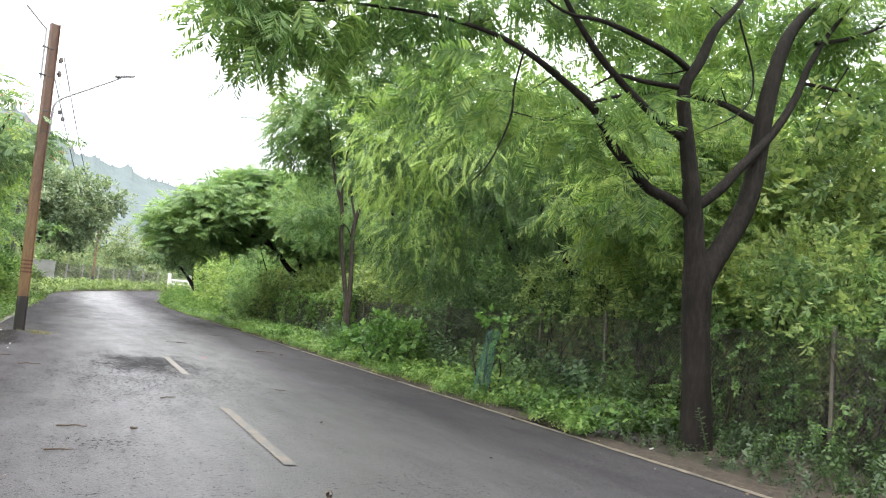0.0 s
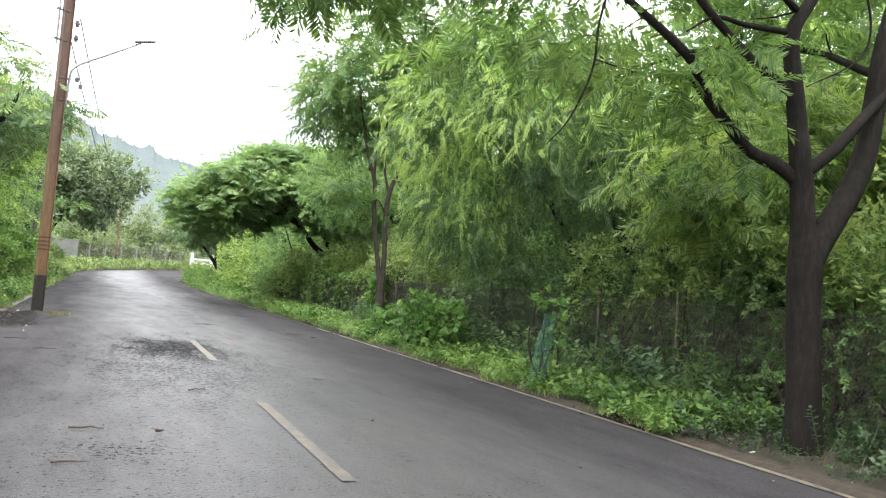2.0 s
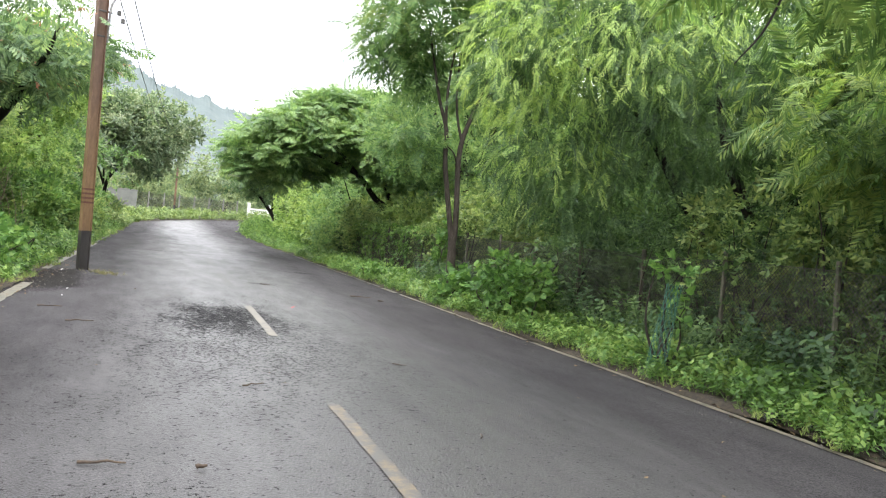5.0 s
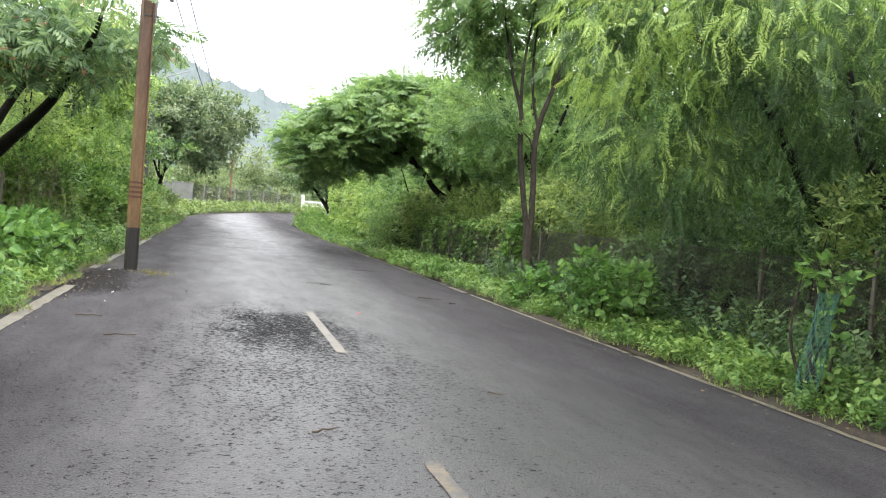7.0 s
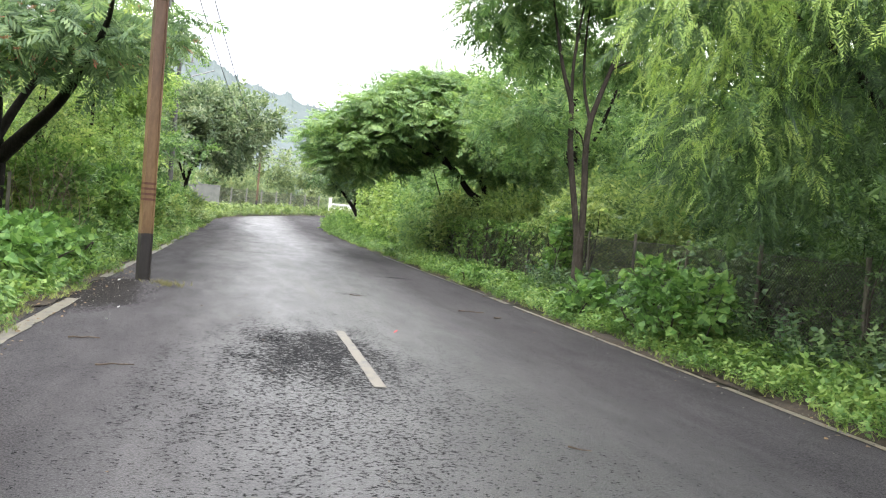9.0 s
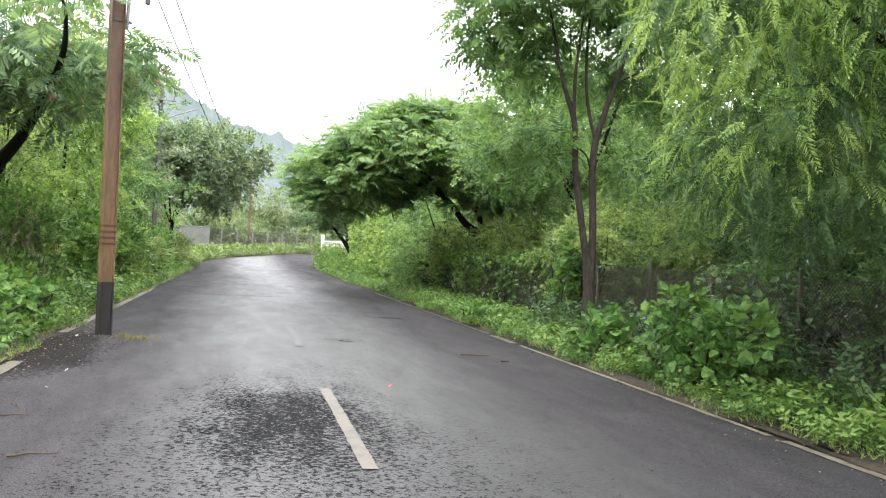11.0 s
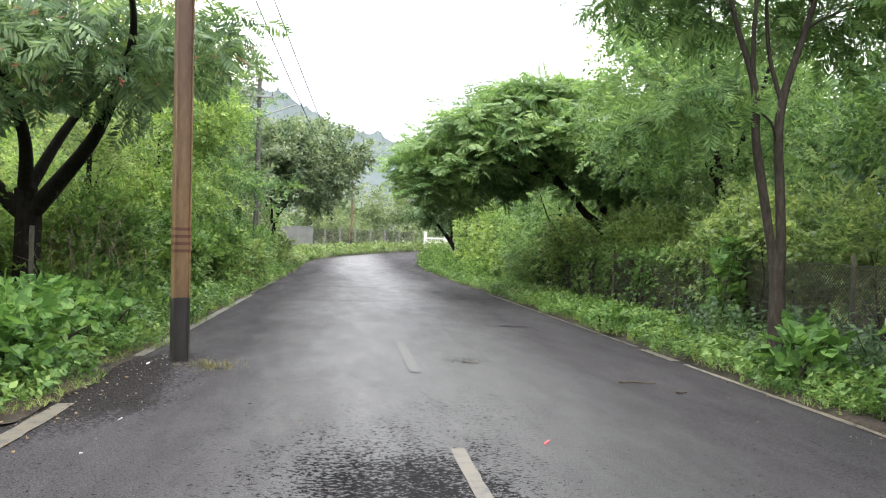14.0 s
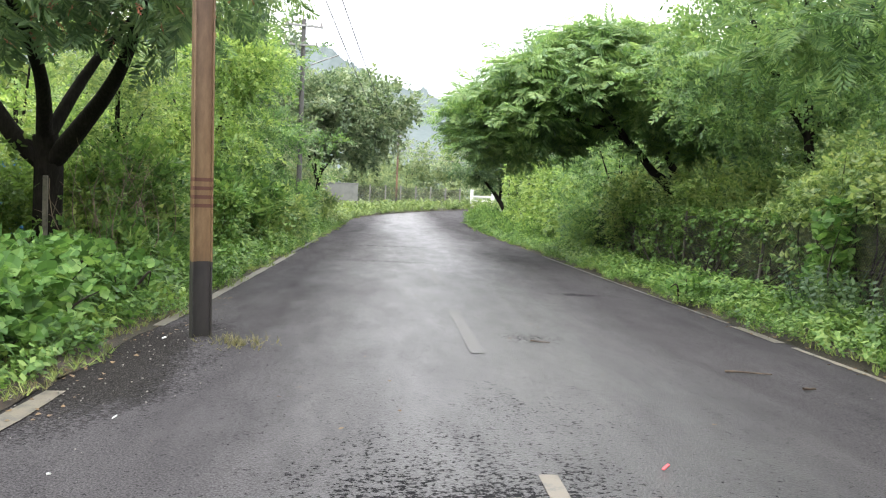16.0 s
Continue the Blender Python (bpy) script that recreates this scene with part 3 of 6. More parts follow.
def tree(name, label, base, limbs, lumps, targets, per, templates, size, leaf_mat, bark, seed, droop=0.2, spread=0.9, shell=0.55, group="", extra=0, scat=0.22, flat=1.0, toplit=None):
    """A tree: its wood as one mesh, its crown as another. Limbs and lumps are given from the tree's foot."""
    rng = np.random.default_rng(seed)
    ob = thing(name, label, "tree", base, group)
    pts, out = sample_lumps(rng, lumps, targets, shell)
    part("trunk", mesh_data("trunk", *branches(rng, limbs, pts), bark, True), bark, ob)
    reps = np.repeat(np.arange(targets), per)
    n = len(reps)
    ways = out[reps] * 0.7 + rng.normal(0, spread, (n, 3))
    ways[:, 2] = ways[:, 2] * flat - droop * 2
    places = pts[reps] + rng.normal(0, scat, (n, 3)) * np.array([1, 1, 0.7])
    v, f = scatter(rng, templates, places, ways, size * rng.uniform(0.65, 1.25, n))
    part("crown", mesh_data("crown", v, f, leaf_mat), leaf_mat, ob)
    # leaves on the upper outside carry the light from above in their colour
    if toplit:
        count, fronds, big, mat, fall, turn, side = toplit
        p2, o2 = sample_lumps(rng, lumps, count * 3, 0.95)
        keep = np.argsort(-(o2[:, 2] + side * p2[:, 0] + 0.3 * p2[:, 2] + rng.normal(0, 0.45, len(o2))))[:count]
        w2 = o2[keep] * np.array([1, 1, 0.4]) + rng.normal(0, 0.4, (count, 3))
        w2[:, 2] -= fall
        v, f = scatter(rng, fronds, p2[keep], w2, big * rng.uniform(0.6, 1.25, count), roll=turn)
        part("top_lit_leaves", mesh_data("top_lit_leaves", v, f, mat), mat, ob, "leaves on the crown's upper outside, light from above put into their colour")
    if extra:
        p2, o2 = sample_lumps(rng, lumps, extra, 0.9)
        v, f = scatter(rng, T_SMALL, p2, o2 + [0, 0, 0.3], rng.uniform(0.1, 0.2, extra))
        tagged(part("seed_pods", mesh_data("seed_pods", v, f, M_BLOSSOM), M_BLOSSOM, ob), "reddish dry seed pods", kind="stuff")
    return ob


def shrub(name, label, base, lumps, n, templates, size, mat, seed, group="", stems=12, droop=0.1, category="shrub", shell=0.5):
    rng = np.random.default_rng(seed)
    ob = thing(name, label, category, base, group)
    pts, out = sample_lumps(rng, lumps, n, shell)
    pts[:, 2] = np.maximum(pts[:, 2], 0.05)
    ways = out * 0.8 + rng.normal(0, 0.6, (n, 3)) + np.array([0, 0, 0.35 - droop * 2])
    v, f = scatter(rng, templates, pts, ways, size * rng.uniform(0.65, 1.3, n))
    part("foliage", mesh_data("foliage", v, f, mat, templates is T_HEART), mat, ob)
    st = []
    for k in rng.integers(0, n, stems):
        foot = np.array([pts[k, 0] * 0.45, pts[k, 1] * 0.45, 0.0])
        mid = (foot + pts[k]) / 2 + rng.normal(0, 0.12, 3)
        st.append(tube(smooth_path([[*foot, 0.022], [*mid, 0.014], [*pts[k], 0.005]], 4), 5))
    tagged(part("woody_stem", mesh_data("woody_stem", *join(st), M_BARK_BROWN, True), M_BARK_BROWN, ob), kind="stuff")
    return ob


# ---- the road and the ground ----
LEFT, RIGHT = -3.23, 3.86
BEND_AT, BEND_R, BEND_TO = 60.0, 36.0, 86.0
POLE = (-2.60, 19.95)


def bend(y):
    """How far the road has swung to the side at y: an arc, then straight on."""
    d = np.maximum(0.0, np.asarray(y, float) - BEND_AT)
    e = BEND_TO - BEND_AT
    q = math.sqrt(BEND_R ** 2 - e ** 2)
    return BEND_R - np.sqrt(BEND_R ** 2 - np.minimum(d, e) ** 2) + np.maximum(0.0, d - e) * e / q


def rise(y):
    """The gentle climb of road and ground beyond the straight."""
    return 0.0006 * np.clip(np.asarray(y, float) - 45.0, 0.0, 45.0) ** 2


def mound(x, y):
    return 0.15 * np.exp(-(((x - POLE[0]) / 0.5) ** 2 + ((y - POLE[1]) / 0.9) ** 2))


def grid_mesh(name, X, Y, Z, mat, smooth=True):
    ny, nx = X.shape
    v = np.stack([X, Y, Z], -1).reshape(-1, 3)
    i, j = np.meshgrid(np.arange(ny - 1), np.arange(nx - 1), indexing="ij")
    a = i * nx + j
    f = np.stack([a, a + 1, a + nx + 1, a + nx], -1).reshape(-1, 4)
    return mesh_data(name, v, f, mat, smooth)


def build_ground():
    near = np.arange(-40, 40.1, 0.8)
    xs = np.concatenate([[-3000, -1200, -500, -200, -90, -55], near, [55, 90, 200, 500, 1200, 3000]])
    ys = np.concatenate([[-3000, -1000, -300, -100, -50], np.arange(-25, 130.1, 0.8), [150, 200, 300, 500, 1200, 3000]])
    X, Y = np.meshgrid(xs, ys)
    rel = X - bend(np.minimum(Y, 140))
    out = np.maximum(LEFT - rel, rel - RIGHT)
    Z = np.where(out < 0.25, -0.07, np.minimum(0.10, 0.02 + 0.04 * out))
    wob = 0.05 * np.sin(X * 1.7 + 1.3 * np.sin(Y * 0.9)) * np.sin(Y * 1.3 + X * 0.4)
    Z = Z + np.where(out > 0.25, wob * np.minimum(1, out), 0)
    Z = Z + rise(Y)
    tagged(new("ground", grid_mesh("ground", X, Y, Z, M_SOIL)), "damp brown roadside soil under weeds", "ground", "", "structure")


def road_height(x, y):
    return 0.03 * (1 - (x / 3.7) ** 2) * 0.6 + mound(x, y) + rise(y)


def build_road():
    u = np.linspace(0, 1, 41)
    ys = np.concatenate([np.arange(-25, 45, 0.35), np.arange(45, 160, 1.2)])
    U, Y = np.meshgrid(u, ys)
    edge = 0.05 * np.sin(Y * 2.1) + 0.035 * np.sin(Y * 5.3 + 1.0)
    X0 = LEFT - 0.30 + (RIGHT + 0.20 - LEFT + 0.30) * U
    X0 = X0 + edge * ((U == 0) * 1.0 + (U == 1) * 1.0)
    Z = road_height(X0, Y) - ((U == 0) | (U == 1)) * 0.06
    road = tagged(new("road", grid_mesh("road", X0 + bend(Y), Y, Z, M_ASPHALT)), "wet dark grey asphalt road with a worn patch", "road", "", "structure")
    return road


def strip(name, x0, x1, y0, y1, mat, parent, ragged=0.02, seed=1, lift=0.006, label=""):
    ragged, lift = ragged * 0.45, min(lift, 0.008)
    rng = np.random.default_rng(seed)
    n = max(4, int((y1 - y0) / 0.15))
    ys = np.linspace(y0, y1, n)
    a = x0 + rng.normal(0, ragged, n)
    b = x1 + rng.normal(0, ragged, n)
    X = np.stack([a, (a + b) / 2, b], 1)
    Y = np.stack([ys, ys, ys], 1)
    Z = road_height(X, Y) + lift
    return part(name, grid_mesh(name, X + bend(Y), Y, Z, mat), mat, parent, label)


build_ground()
road = build_road()
for k, (y0, y1, mat, w) in enumerate(((0.85, 3.85, M_PAINT_OLD, 0.11), (7.3, 10.3, M_PAINT_OLD, 0.10), (13.75, 16.75, M_PAINT, 0.108),
                                      (20.2, 23.2, M_PAINT_FAINT, 0.14), (26.65, 29.65, M_PAINT_FAINT, 0.12), (33.1, 36.1, M_PAINT_FAINT, 0.12))):
    strip("lane_dash", 0.04 - w / 2, 0.04 + w / 2, y0, y1, mat, road, 0.005, 20 + k, 0.009)
strip("edge_line", LEFT - 0.09, LEFT + 0.07, -20, 18.35, M_PAINT, road, 0.012, 31, 0.008)
strip("edge_line", LEFT - 0.21, LEFT - 0.07, 21.3, 33.5, M_PAINT, road, 0.014, 32, 0.012)
strip("edge_line", LEFT - 0.26, LEFT - 0.16, 33.8, 41.0, M_PAINT_FAINT, road, 0.02, 33, 0.012)
strip("edge_line", RIGHT - 0.10, RIGHT - 0.01, -20, 14.5, M_EDGE, road, 0.012, 34, 0.012)
strip("edge_line", RIGHT - 0.09, RIGHT - 0.01, 14.7, 21.2, M_EDGE, road, 0.014, 35, 0.012)
strip("edge_line", RIGHT - 0.12, RIGHT + 0.02, 21.5, 22.7, M_PAINT, road, 0.02, 36, 0.012)
strip("edge_line", RIGHT - 0.06, RIGHT, 23.0, 36.0, M_PAINT_FAINT, road, 0.02, 37, 0.012)


# ---- the rusted pole with its street lamp ----
def utility_pole():
    ob = thing("utility_pole", "rusted steel street pole, black-tarred foot, red bands, standing in the asphalt", "utility pole", (POLE[0], POLE[1], 0.14), "", 24)
    H, W, D, T = 6.6, 0.18, 0.15, 0.013
    ob.matrix_basis = pose(POLE[0], POLE[1], 0.13, 0, -0.8, 24)
    bm = bmesh.new()
    box(bm, (T, D, H + 0.5), (-W / 2 + T / 2, 0, H / 2 - 0.25), 0.003)
    box(bm, (T, D, H + 0.5), (W / 2 - T / 2, 0, H / 2 - 0.25), 0.003)
    box(bm, (W - 2 * T, T, H + 0.5), (0, 0, H / 2 - 0.25))
    part("shaft", bm, M_POLE, ob)
    path = smooth_path([[0.13, 0, 4.15, 0.024], [0.15, 0, 4.68, 0.024], [0.19, 0, 4.9, 0.024], [0.35, 0, 5.07, 0.024], [0.9, 0, 5.42, 0.022], [1.55, 0, 5.84, 0.02]], 5)
    arm = part("lamp_arm", mesh_data("lamp_arm", *tube(path, 8), M_STEEL, True), M_STEEL, ob, "bent grey lamp arm")
    lamp = bmesh.new()
    box(lamp, (0.46, 0.12, 0.055), (1.66, 0, 5.86), 0.02)
    bmesh.ops.rotate(lamp, cent=(1.5, 0, 5.82), matrix=Matrix.Rotation(radians(-16), 3, "Y"), verts=lamp.verts)
    part("lamp_head", lamp, M_STEEL, ob, "flat grey street lamp head")
    for z in (4.25, 4.7):
        bm = bmesh.new()
        box(bm, (0.26, 0.04, 0.03), (0.06, 0, z), 0.005)
        part("clamp", bm, M_DARKSTEEL, ob)
    bm = bmesh.new()
    rod(bm, (-0.17, 0, 5.35), (-0.17, 0, 6.45), 0.022)
    rod(bm, (-0.17, 0, 6.43), (-0.62, 0, 6.82), 0.02)
    part("upper_bracket", bm, M_STEEL, ob, "angled grey pipe bracket")
    for z in (5.45, 6.05):
        bm = bmesh.new()
        box(bm, (0.24, 0.05, 0.035), (-0.10, 0, z), 0.005)
        part("clamp", bm, M_DARKSTEEL, ob)
    for z in (5.55, 5.85):
        bm = bmesh.new()
        rod(bm, (0.08, 0, z), (0.22, 0, z), 0.008)
        rod(bm, (0.20, 0, z - 0.06), (0.20, 0, z + 0.06), 0.035, 10)
        rod(bm, (0.20, 0, z - 0.015), (0.20, 0, z + 0.015), 0.05, 10)
        part("insulator", bm, M_PORCELAIN, ob, "dark porcelain reel insulator")
    for x, z in ((0.34, 4.75), (0.42, 4.62)):
        bm = bmesh.new()
        box(bm, (0.07, 0.05, 0.09), (x, 0.1, z), 0.01)
        rod(bm, (x, 0.1, z + 0.04), (0.2, 0.02, 5.5), 0.004, 5)
        part("cable_clip", bm, M_DARKSTEEL, ob)
    return ob


utility_pole()


def cable(a, b, sag, r=0.006, seed=0):
    t = np.linspace(0, 1, 26)[:, None]
    p = np.asarray(a) * (1 - t) + np.asarray(b) * t
    p[:, 2] -= 4 * sag * (t * (1 - t))[:, 0]
    return tube(np.hstack([p, np.full((26, 1), r)]), 5)


def far_pole(x, y, h, turn, label, mat=None):
    ob = thing("utility_pole", label, "utility pole", (x, y, float(rise(y))), "", turn)
    bm = bmesh.new()
    rod(bm, (0, 0, -0.3), (0, 0, h), 0.12, 10, 0.09)
    part("shaft", bm, mat or M_POLE, ob)
    for z, w in ((h - 0.3, 1.6), (h - 1.1, 1.2)):
        bm = bmesh.new()
        box(bm, (w, 0.08, 0.08), (0, -0.12, z), 0.01)
        part("cross_arm", bm, M_STEEL, ob)
        for sx in (-0.45, 0.0, 0.45):
            bm = bmesh.new()
            rod(bm, (sx * w, -0.12, z + 0.04), (sx * w, -0.12, z + 0.22), 0.04, 8, 0.02)
            part("insulator", bm, M_PORCELAIN, ob)
    path = smooth_path([[0, 0, h - 2.3, 0.03], [0.3, 0, h - 1.9, 0.03], [1.6, 0, h - 1.3, 0.025]], 5)
    part("lamp_arm", mesh_data("lamp_arm", *tube(path, 7), M_STEEL, True), M_STEEL, ob)
    return ob


FAR_POLE = (-0.25, 95.0)
far_pole(*FAR_POLE, 7.4, 10, "ochre street pole with cross arms behind the far fence")
far_pole(-4.75, 46.0, 8.9, 15, "dark street pole with cross arms rising out of the roadside trees", M_DARKSTEEL)
for k, (dx, z0, z1) in enumerate(((0.15, 5.95, 8.2), (-0.05, 5.7, 7.9))):
    me = mesh_data("overhead_wire", *cable((POLE[0] + dx, POLE[1], z0 + 0.14), (FAR_POLE[0] + dx * 3, FAR_POLE[1], z1), 1.2, 0.012), M_DARKSTEEL)
    single("overhead_wire", me, M_DARKSTEEL, "thin dark overhead wire between street poles", "wire", group="overhead wires")
for k in range(5):
    z = 8.1 - 0.42 * k
    me = mesh_data("overhead_wire", *cable((FAR_POLE[0] + 0.3, FAR_POLE[1], z), (40, 112 + k, z + 0.2), 0.8, 0.02), M_STEEL)
    single("overhead_wire", me, M_STEEL, "pale overhead wire running off the far street pole", "wire", group="far overhead wires")


# ---- the chain-link fence behind the verge ----
FENCE_X, FENCE_H = 5.62, 1.47


def link_panel(length, height, pitch=0.06, r=0.0040):
    """Woven wire: slanted wires both ways, as thin three-sided rods."""
    pcs = []
    for sg in (-1, 1):
        for c in np.arange(-height, length, pitch):
            y0, y1 = max(0.0, c), min(length, c + height)
            if y1 - y0 < 0.02:
                continue
            z0, z1 = y0 - c, y1 - c
            if sg < 0:
                z0, z1 = height - z0, height - z1
            pcs.append(tube([[sg * 0.002, y0, z0, r], [sg * 0.002, y1, z1, r]], 3))
    return join(pcs)


def fence():
    ob = thing("chain_link_fence", "old dark chain-link fence on mossy concrete posts, overgrown", "fence", (FENCE_X, 0, 0), "", -0.8)
    ys = [3.2 + 1.95 * k for k in range(24)]
    rng = np.random.default_rng(5)
    bm = bmesh.new()
    box(bm, (0.048, 0.048, FENCE_H + 0.35), (0, 0, (FENCE_H + 0.05) / 2 - 0.12), 0.01)
    post = part("post", bm, M_POST, ob)
    post.matrix_basis = pose(0, ys[0], 0)
    for y in ys[1:]:
        p = new("post", post.data)
        p.parent = ob
        p.matrix_basis = pose(rng.normal(0, 0.03), y, rng.normal(0, 0.03), rng.normal(0, 1.2), rng.normal(0, 1.8), rng.normal(0, 6))
    me = mesh_data("wire_panel", *link_panel(1.95, FENCE_H - 0.1), M_LINK)
    for y in ys[:-1]:
        w = tagged(new("wire_panel", me), kind="stuff")
        w.parent = ob
        w.matrix_basis = pose(rng.normal(0, 0.01), y, 0.06, 0, rng.normal(0, 1.0), 0)
    for z in (FENCE_H - 0.05, 0.8):
        pts = [[rng.normal(0, 0.012), y, z + rng.normal(0, 0.02), 0.005] for y in ys]
        part("line_wire", mesh_data("line_wire", *tube(pts, 5), M_LINK), M_LINK, ob)


fence()


def tree_guard():
    """A bent cylinder of green plastic net around a sapling."""
    ob = thing("tree_guard", "green plastic net tree guard leaning around a sapling", "tree guard", (4.17, 12.05, 0.1))
    pcs = []
    n, h = 11, 1.0
    for sg in (-1, 1):
        for k in range(n):
            a = 2 * math.pi * k / n
            z = np.linspace(0, h, 9)
            ang = a + sg * z * 4.2
            r = 0.105 + 0.015 * np.sin(z * 6)
            pcs.append(tube(np.stack([r * np.cos(ang) + 0.16 * z, 0.8 * r * np.sin(ang), z, np.full(9, 0.003)], 1), 4))
    part("net", mesh_data("net", *join(pcs), M_NET), M_NET, ob)
    sap = shrub("sapling", "young broad-leaved sapling growing out of a net guard", (4.36, 12.1, 0.1), [(0.02, 0, 1.2, 0.28, 0.3, 0.2), (0.1, 0.05, 0.75, 0.15, 0.15, 0.3)], 60, T_HEART, 0.115, M_BROAD, 91, "", 5, 0.15, "sapling")


tree_guard()

# ---- trees and shrubs on the right-hand verge and behind the fence ----
def feathery_verge_tree():
    """The forked tree at the kerb whose canopy hangs over the road."""
    L = []
    L.append([[0, 0, -0.2, 0.19], [0.0, 0, 0.3, 0.155], [-0.04, 0, 0.8, 0.142], [-0.07, 0.02, 1.3, 0.14], [-0.12, 0, 1.9, 0.142], [-0.18, 0, 2.25, 0.105], [-0.26, 0, 2.79, 0.094], [-0.38, 0.02, 3.5, 0.075], [-0.49, 0, 4.04, 0.066], [-0.28, 0, 4.42, 0.056], [-0.06, 0.02, 4.86, 0.045], [0.35, 0.1, 5.3, 0.03], [0.9, 0.2, 6.1, 0.014]])
    L.append([[-0.10, 0, 1.8, 0.12], [0.05, 0, 2.08, 0.118], [0.42, 0, 2.62, 0.108], [0.60, 0, 3.0, 0.102], [0.71, 0.02, 3.46, 0.098], [0.82, 0, 4.28, 0.09], [1.12, 0.02, 5.07, 0.07], [1.75, 0.1, 5.73, 0.045], [2.4, 0.2, 6.4, 0.015]])
    L.append([[-0.24, 0, 2.62, 0.068], [-0.45, 0.1, 2.78, 0.062], [-0.73, 0.2, 2.90, 0.054], [-1.12, 0.2, 3.18, 0.05], [-1.36, 0.25, 3.44, 0.05], [-1.50, 0.2, 3.62, 0.044], [-1.96, 0.2, 3.88, 0.036], [-2.56, 0.25, 4.16, 0.026], [-3.2, 0.5, 4.35, 0.018], [-4.2, 0.6, 4.3, 0.012], [-5.4, 0.4, 4.0, 0.006]])
    L.append([[-0.38, 0.02, 3.48, 0.05], [-0.66, 0.08, 3.63, 0.042], [-0.96, 0.1, 3.79, 0.038], [-1.53, 0.1, 4.16, 0.034], [-1.91, 0.12, 4.55, 0.028], [-2.3, 0.1, 4.95, 0.018], [-3.1, 0.0, 5.4, 0.008]])
    L.append([[-0.46, 0, 4.30, 0.036], [-0.8, -0.1, 4.36, 0.03], [-1.18, -0.1, 4.44, 0.028], [-1.71, -0.12, 4.50, 0.022], [-2.29, -0.2, 4.45, 0.014], [-3.0, -0.4, 4.6, 0.007]])
    L.append([[-0.24, -0.02, 2.72, 0.058], [0.05, -0.1, 2.98, 0.055], [0.30, -0.1, 3.24, 0.05], [0.79, -0.1, 3.74, 0.046], [1.14, -0.1, 4.24, 0.042], [1.34, -0.1, 4.69, 0.036], [1.66, -0.1, 5.17, 0.028], [2.11, -0.1, 5.7, 0.014]])
    L.append([[1.44, -0.1, 5.0, 0.028], [2.02, -0.1, 5.2, 0.024], [2.85, -0.1, 5.61, 0.012]])
    L.append([[1.24, -0.1, 4.46, 0.022], [1.82, -0.1, 4.49, 0.018], [2.43, -0.1, 4.43, 0.012], [2.57, -0.1, 4.16, 0.007]])
    L.append([[-0.48, 0, 4.06, 0.030], [-0.98, 0.1, 4.06, 0.024], [-1.35, 0.1, 4.05, 0.016], [-1.68, 0.1, 3.84, 0.008]])
    L.append([[-2.42, 0.3, 4.14, 0.013], [-2.50, 0.3, 3.75, 0.012], [-2.52, 0.3, 3.38, 0.011], [-2.71, 0.3, 2.9, 0.008], [-2.93, 0.3, 2.62, 0.004]])
    L.append([[0.18, -0.1, 5.0, 0.012], [0.45, -0.1, 4.35, 0.010], [0.30, -0.1, 3.93, 0.008], [-0.37, -0.1, 3.53, 0.004]])
    L.append([[2.04, -0.1, 4.83, 0.010], [1.71, -0.1, 4.34, 0.008], [1.40, -0.1, 3.64, 0.004]])
    L.append([[0.75, 0.05, 3.9, 0.045], [0.7, 1.0, 4.4, 0.035], [0.4, 2.6, 4.7, 0.024], [0.0, 4.4, 4.4, 0.010]])
    L = [[[x, y, z, r * 1.12] for x, y, z, r in limb] for limb in L]
    C = [(-5.2, 0.4, 3.95, 0.6, 0.8, 0.35), (-4.6, 1.0, 4.25, 0.9, 1.1, 0.4), (-3.8, 1.2, 4.65, 1.2, 1.3, 0.4), (-2.6, 1.6, 5.0, 1.4, 1.5, 0.4), (-0.8, 1.2, 5.5, 1.6, 1.7, 0.45),
         (1.6, 0.6, 5.8, 1.9, 2.0, 0.45), (3.2, 0.6, 5.5, 1.5, 1.8, 0.5), (-1.6, -1.0, 5.9, 1.4, 1.1, 0.4), (-1.3, 0.5, 3.5, 0.9, 0.6, 0.3), (-2.4, 0.5, 3.75, 0.8, 0.6, 0.35), (-0.3, 0.6, 3.0, 0.7, 0.5, 0.25),
         (-2.2, 2.6, 4.3, 1.2, 1.0, 0.35), (2.6, 0.0, 4.5, 0.8, 0.8, 0.4), (0.2, 0.9, 4.6, 0.9, 0.7, 0.3)]
    tree("canopy_tree", "forked dark-barked tree with feathery green leaves hanging over the road", (4.82, 8.1, 0.0), L, C, 340, 8,
         T_CANOPY, 0.40, M_CANOPY, M_BARK, 11, 0.12, 0.8, 0.2, flat=0.35)


feathery_verge_tree()

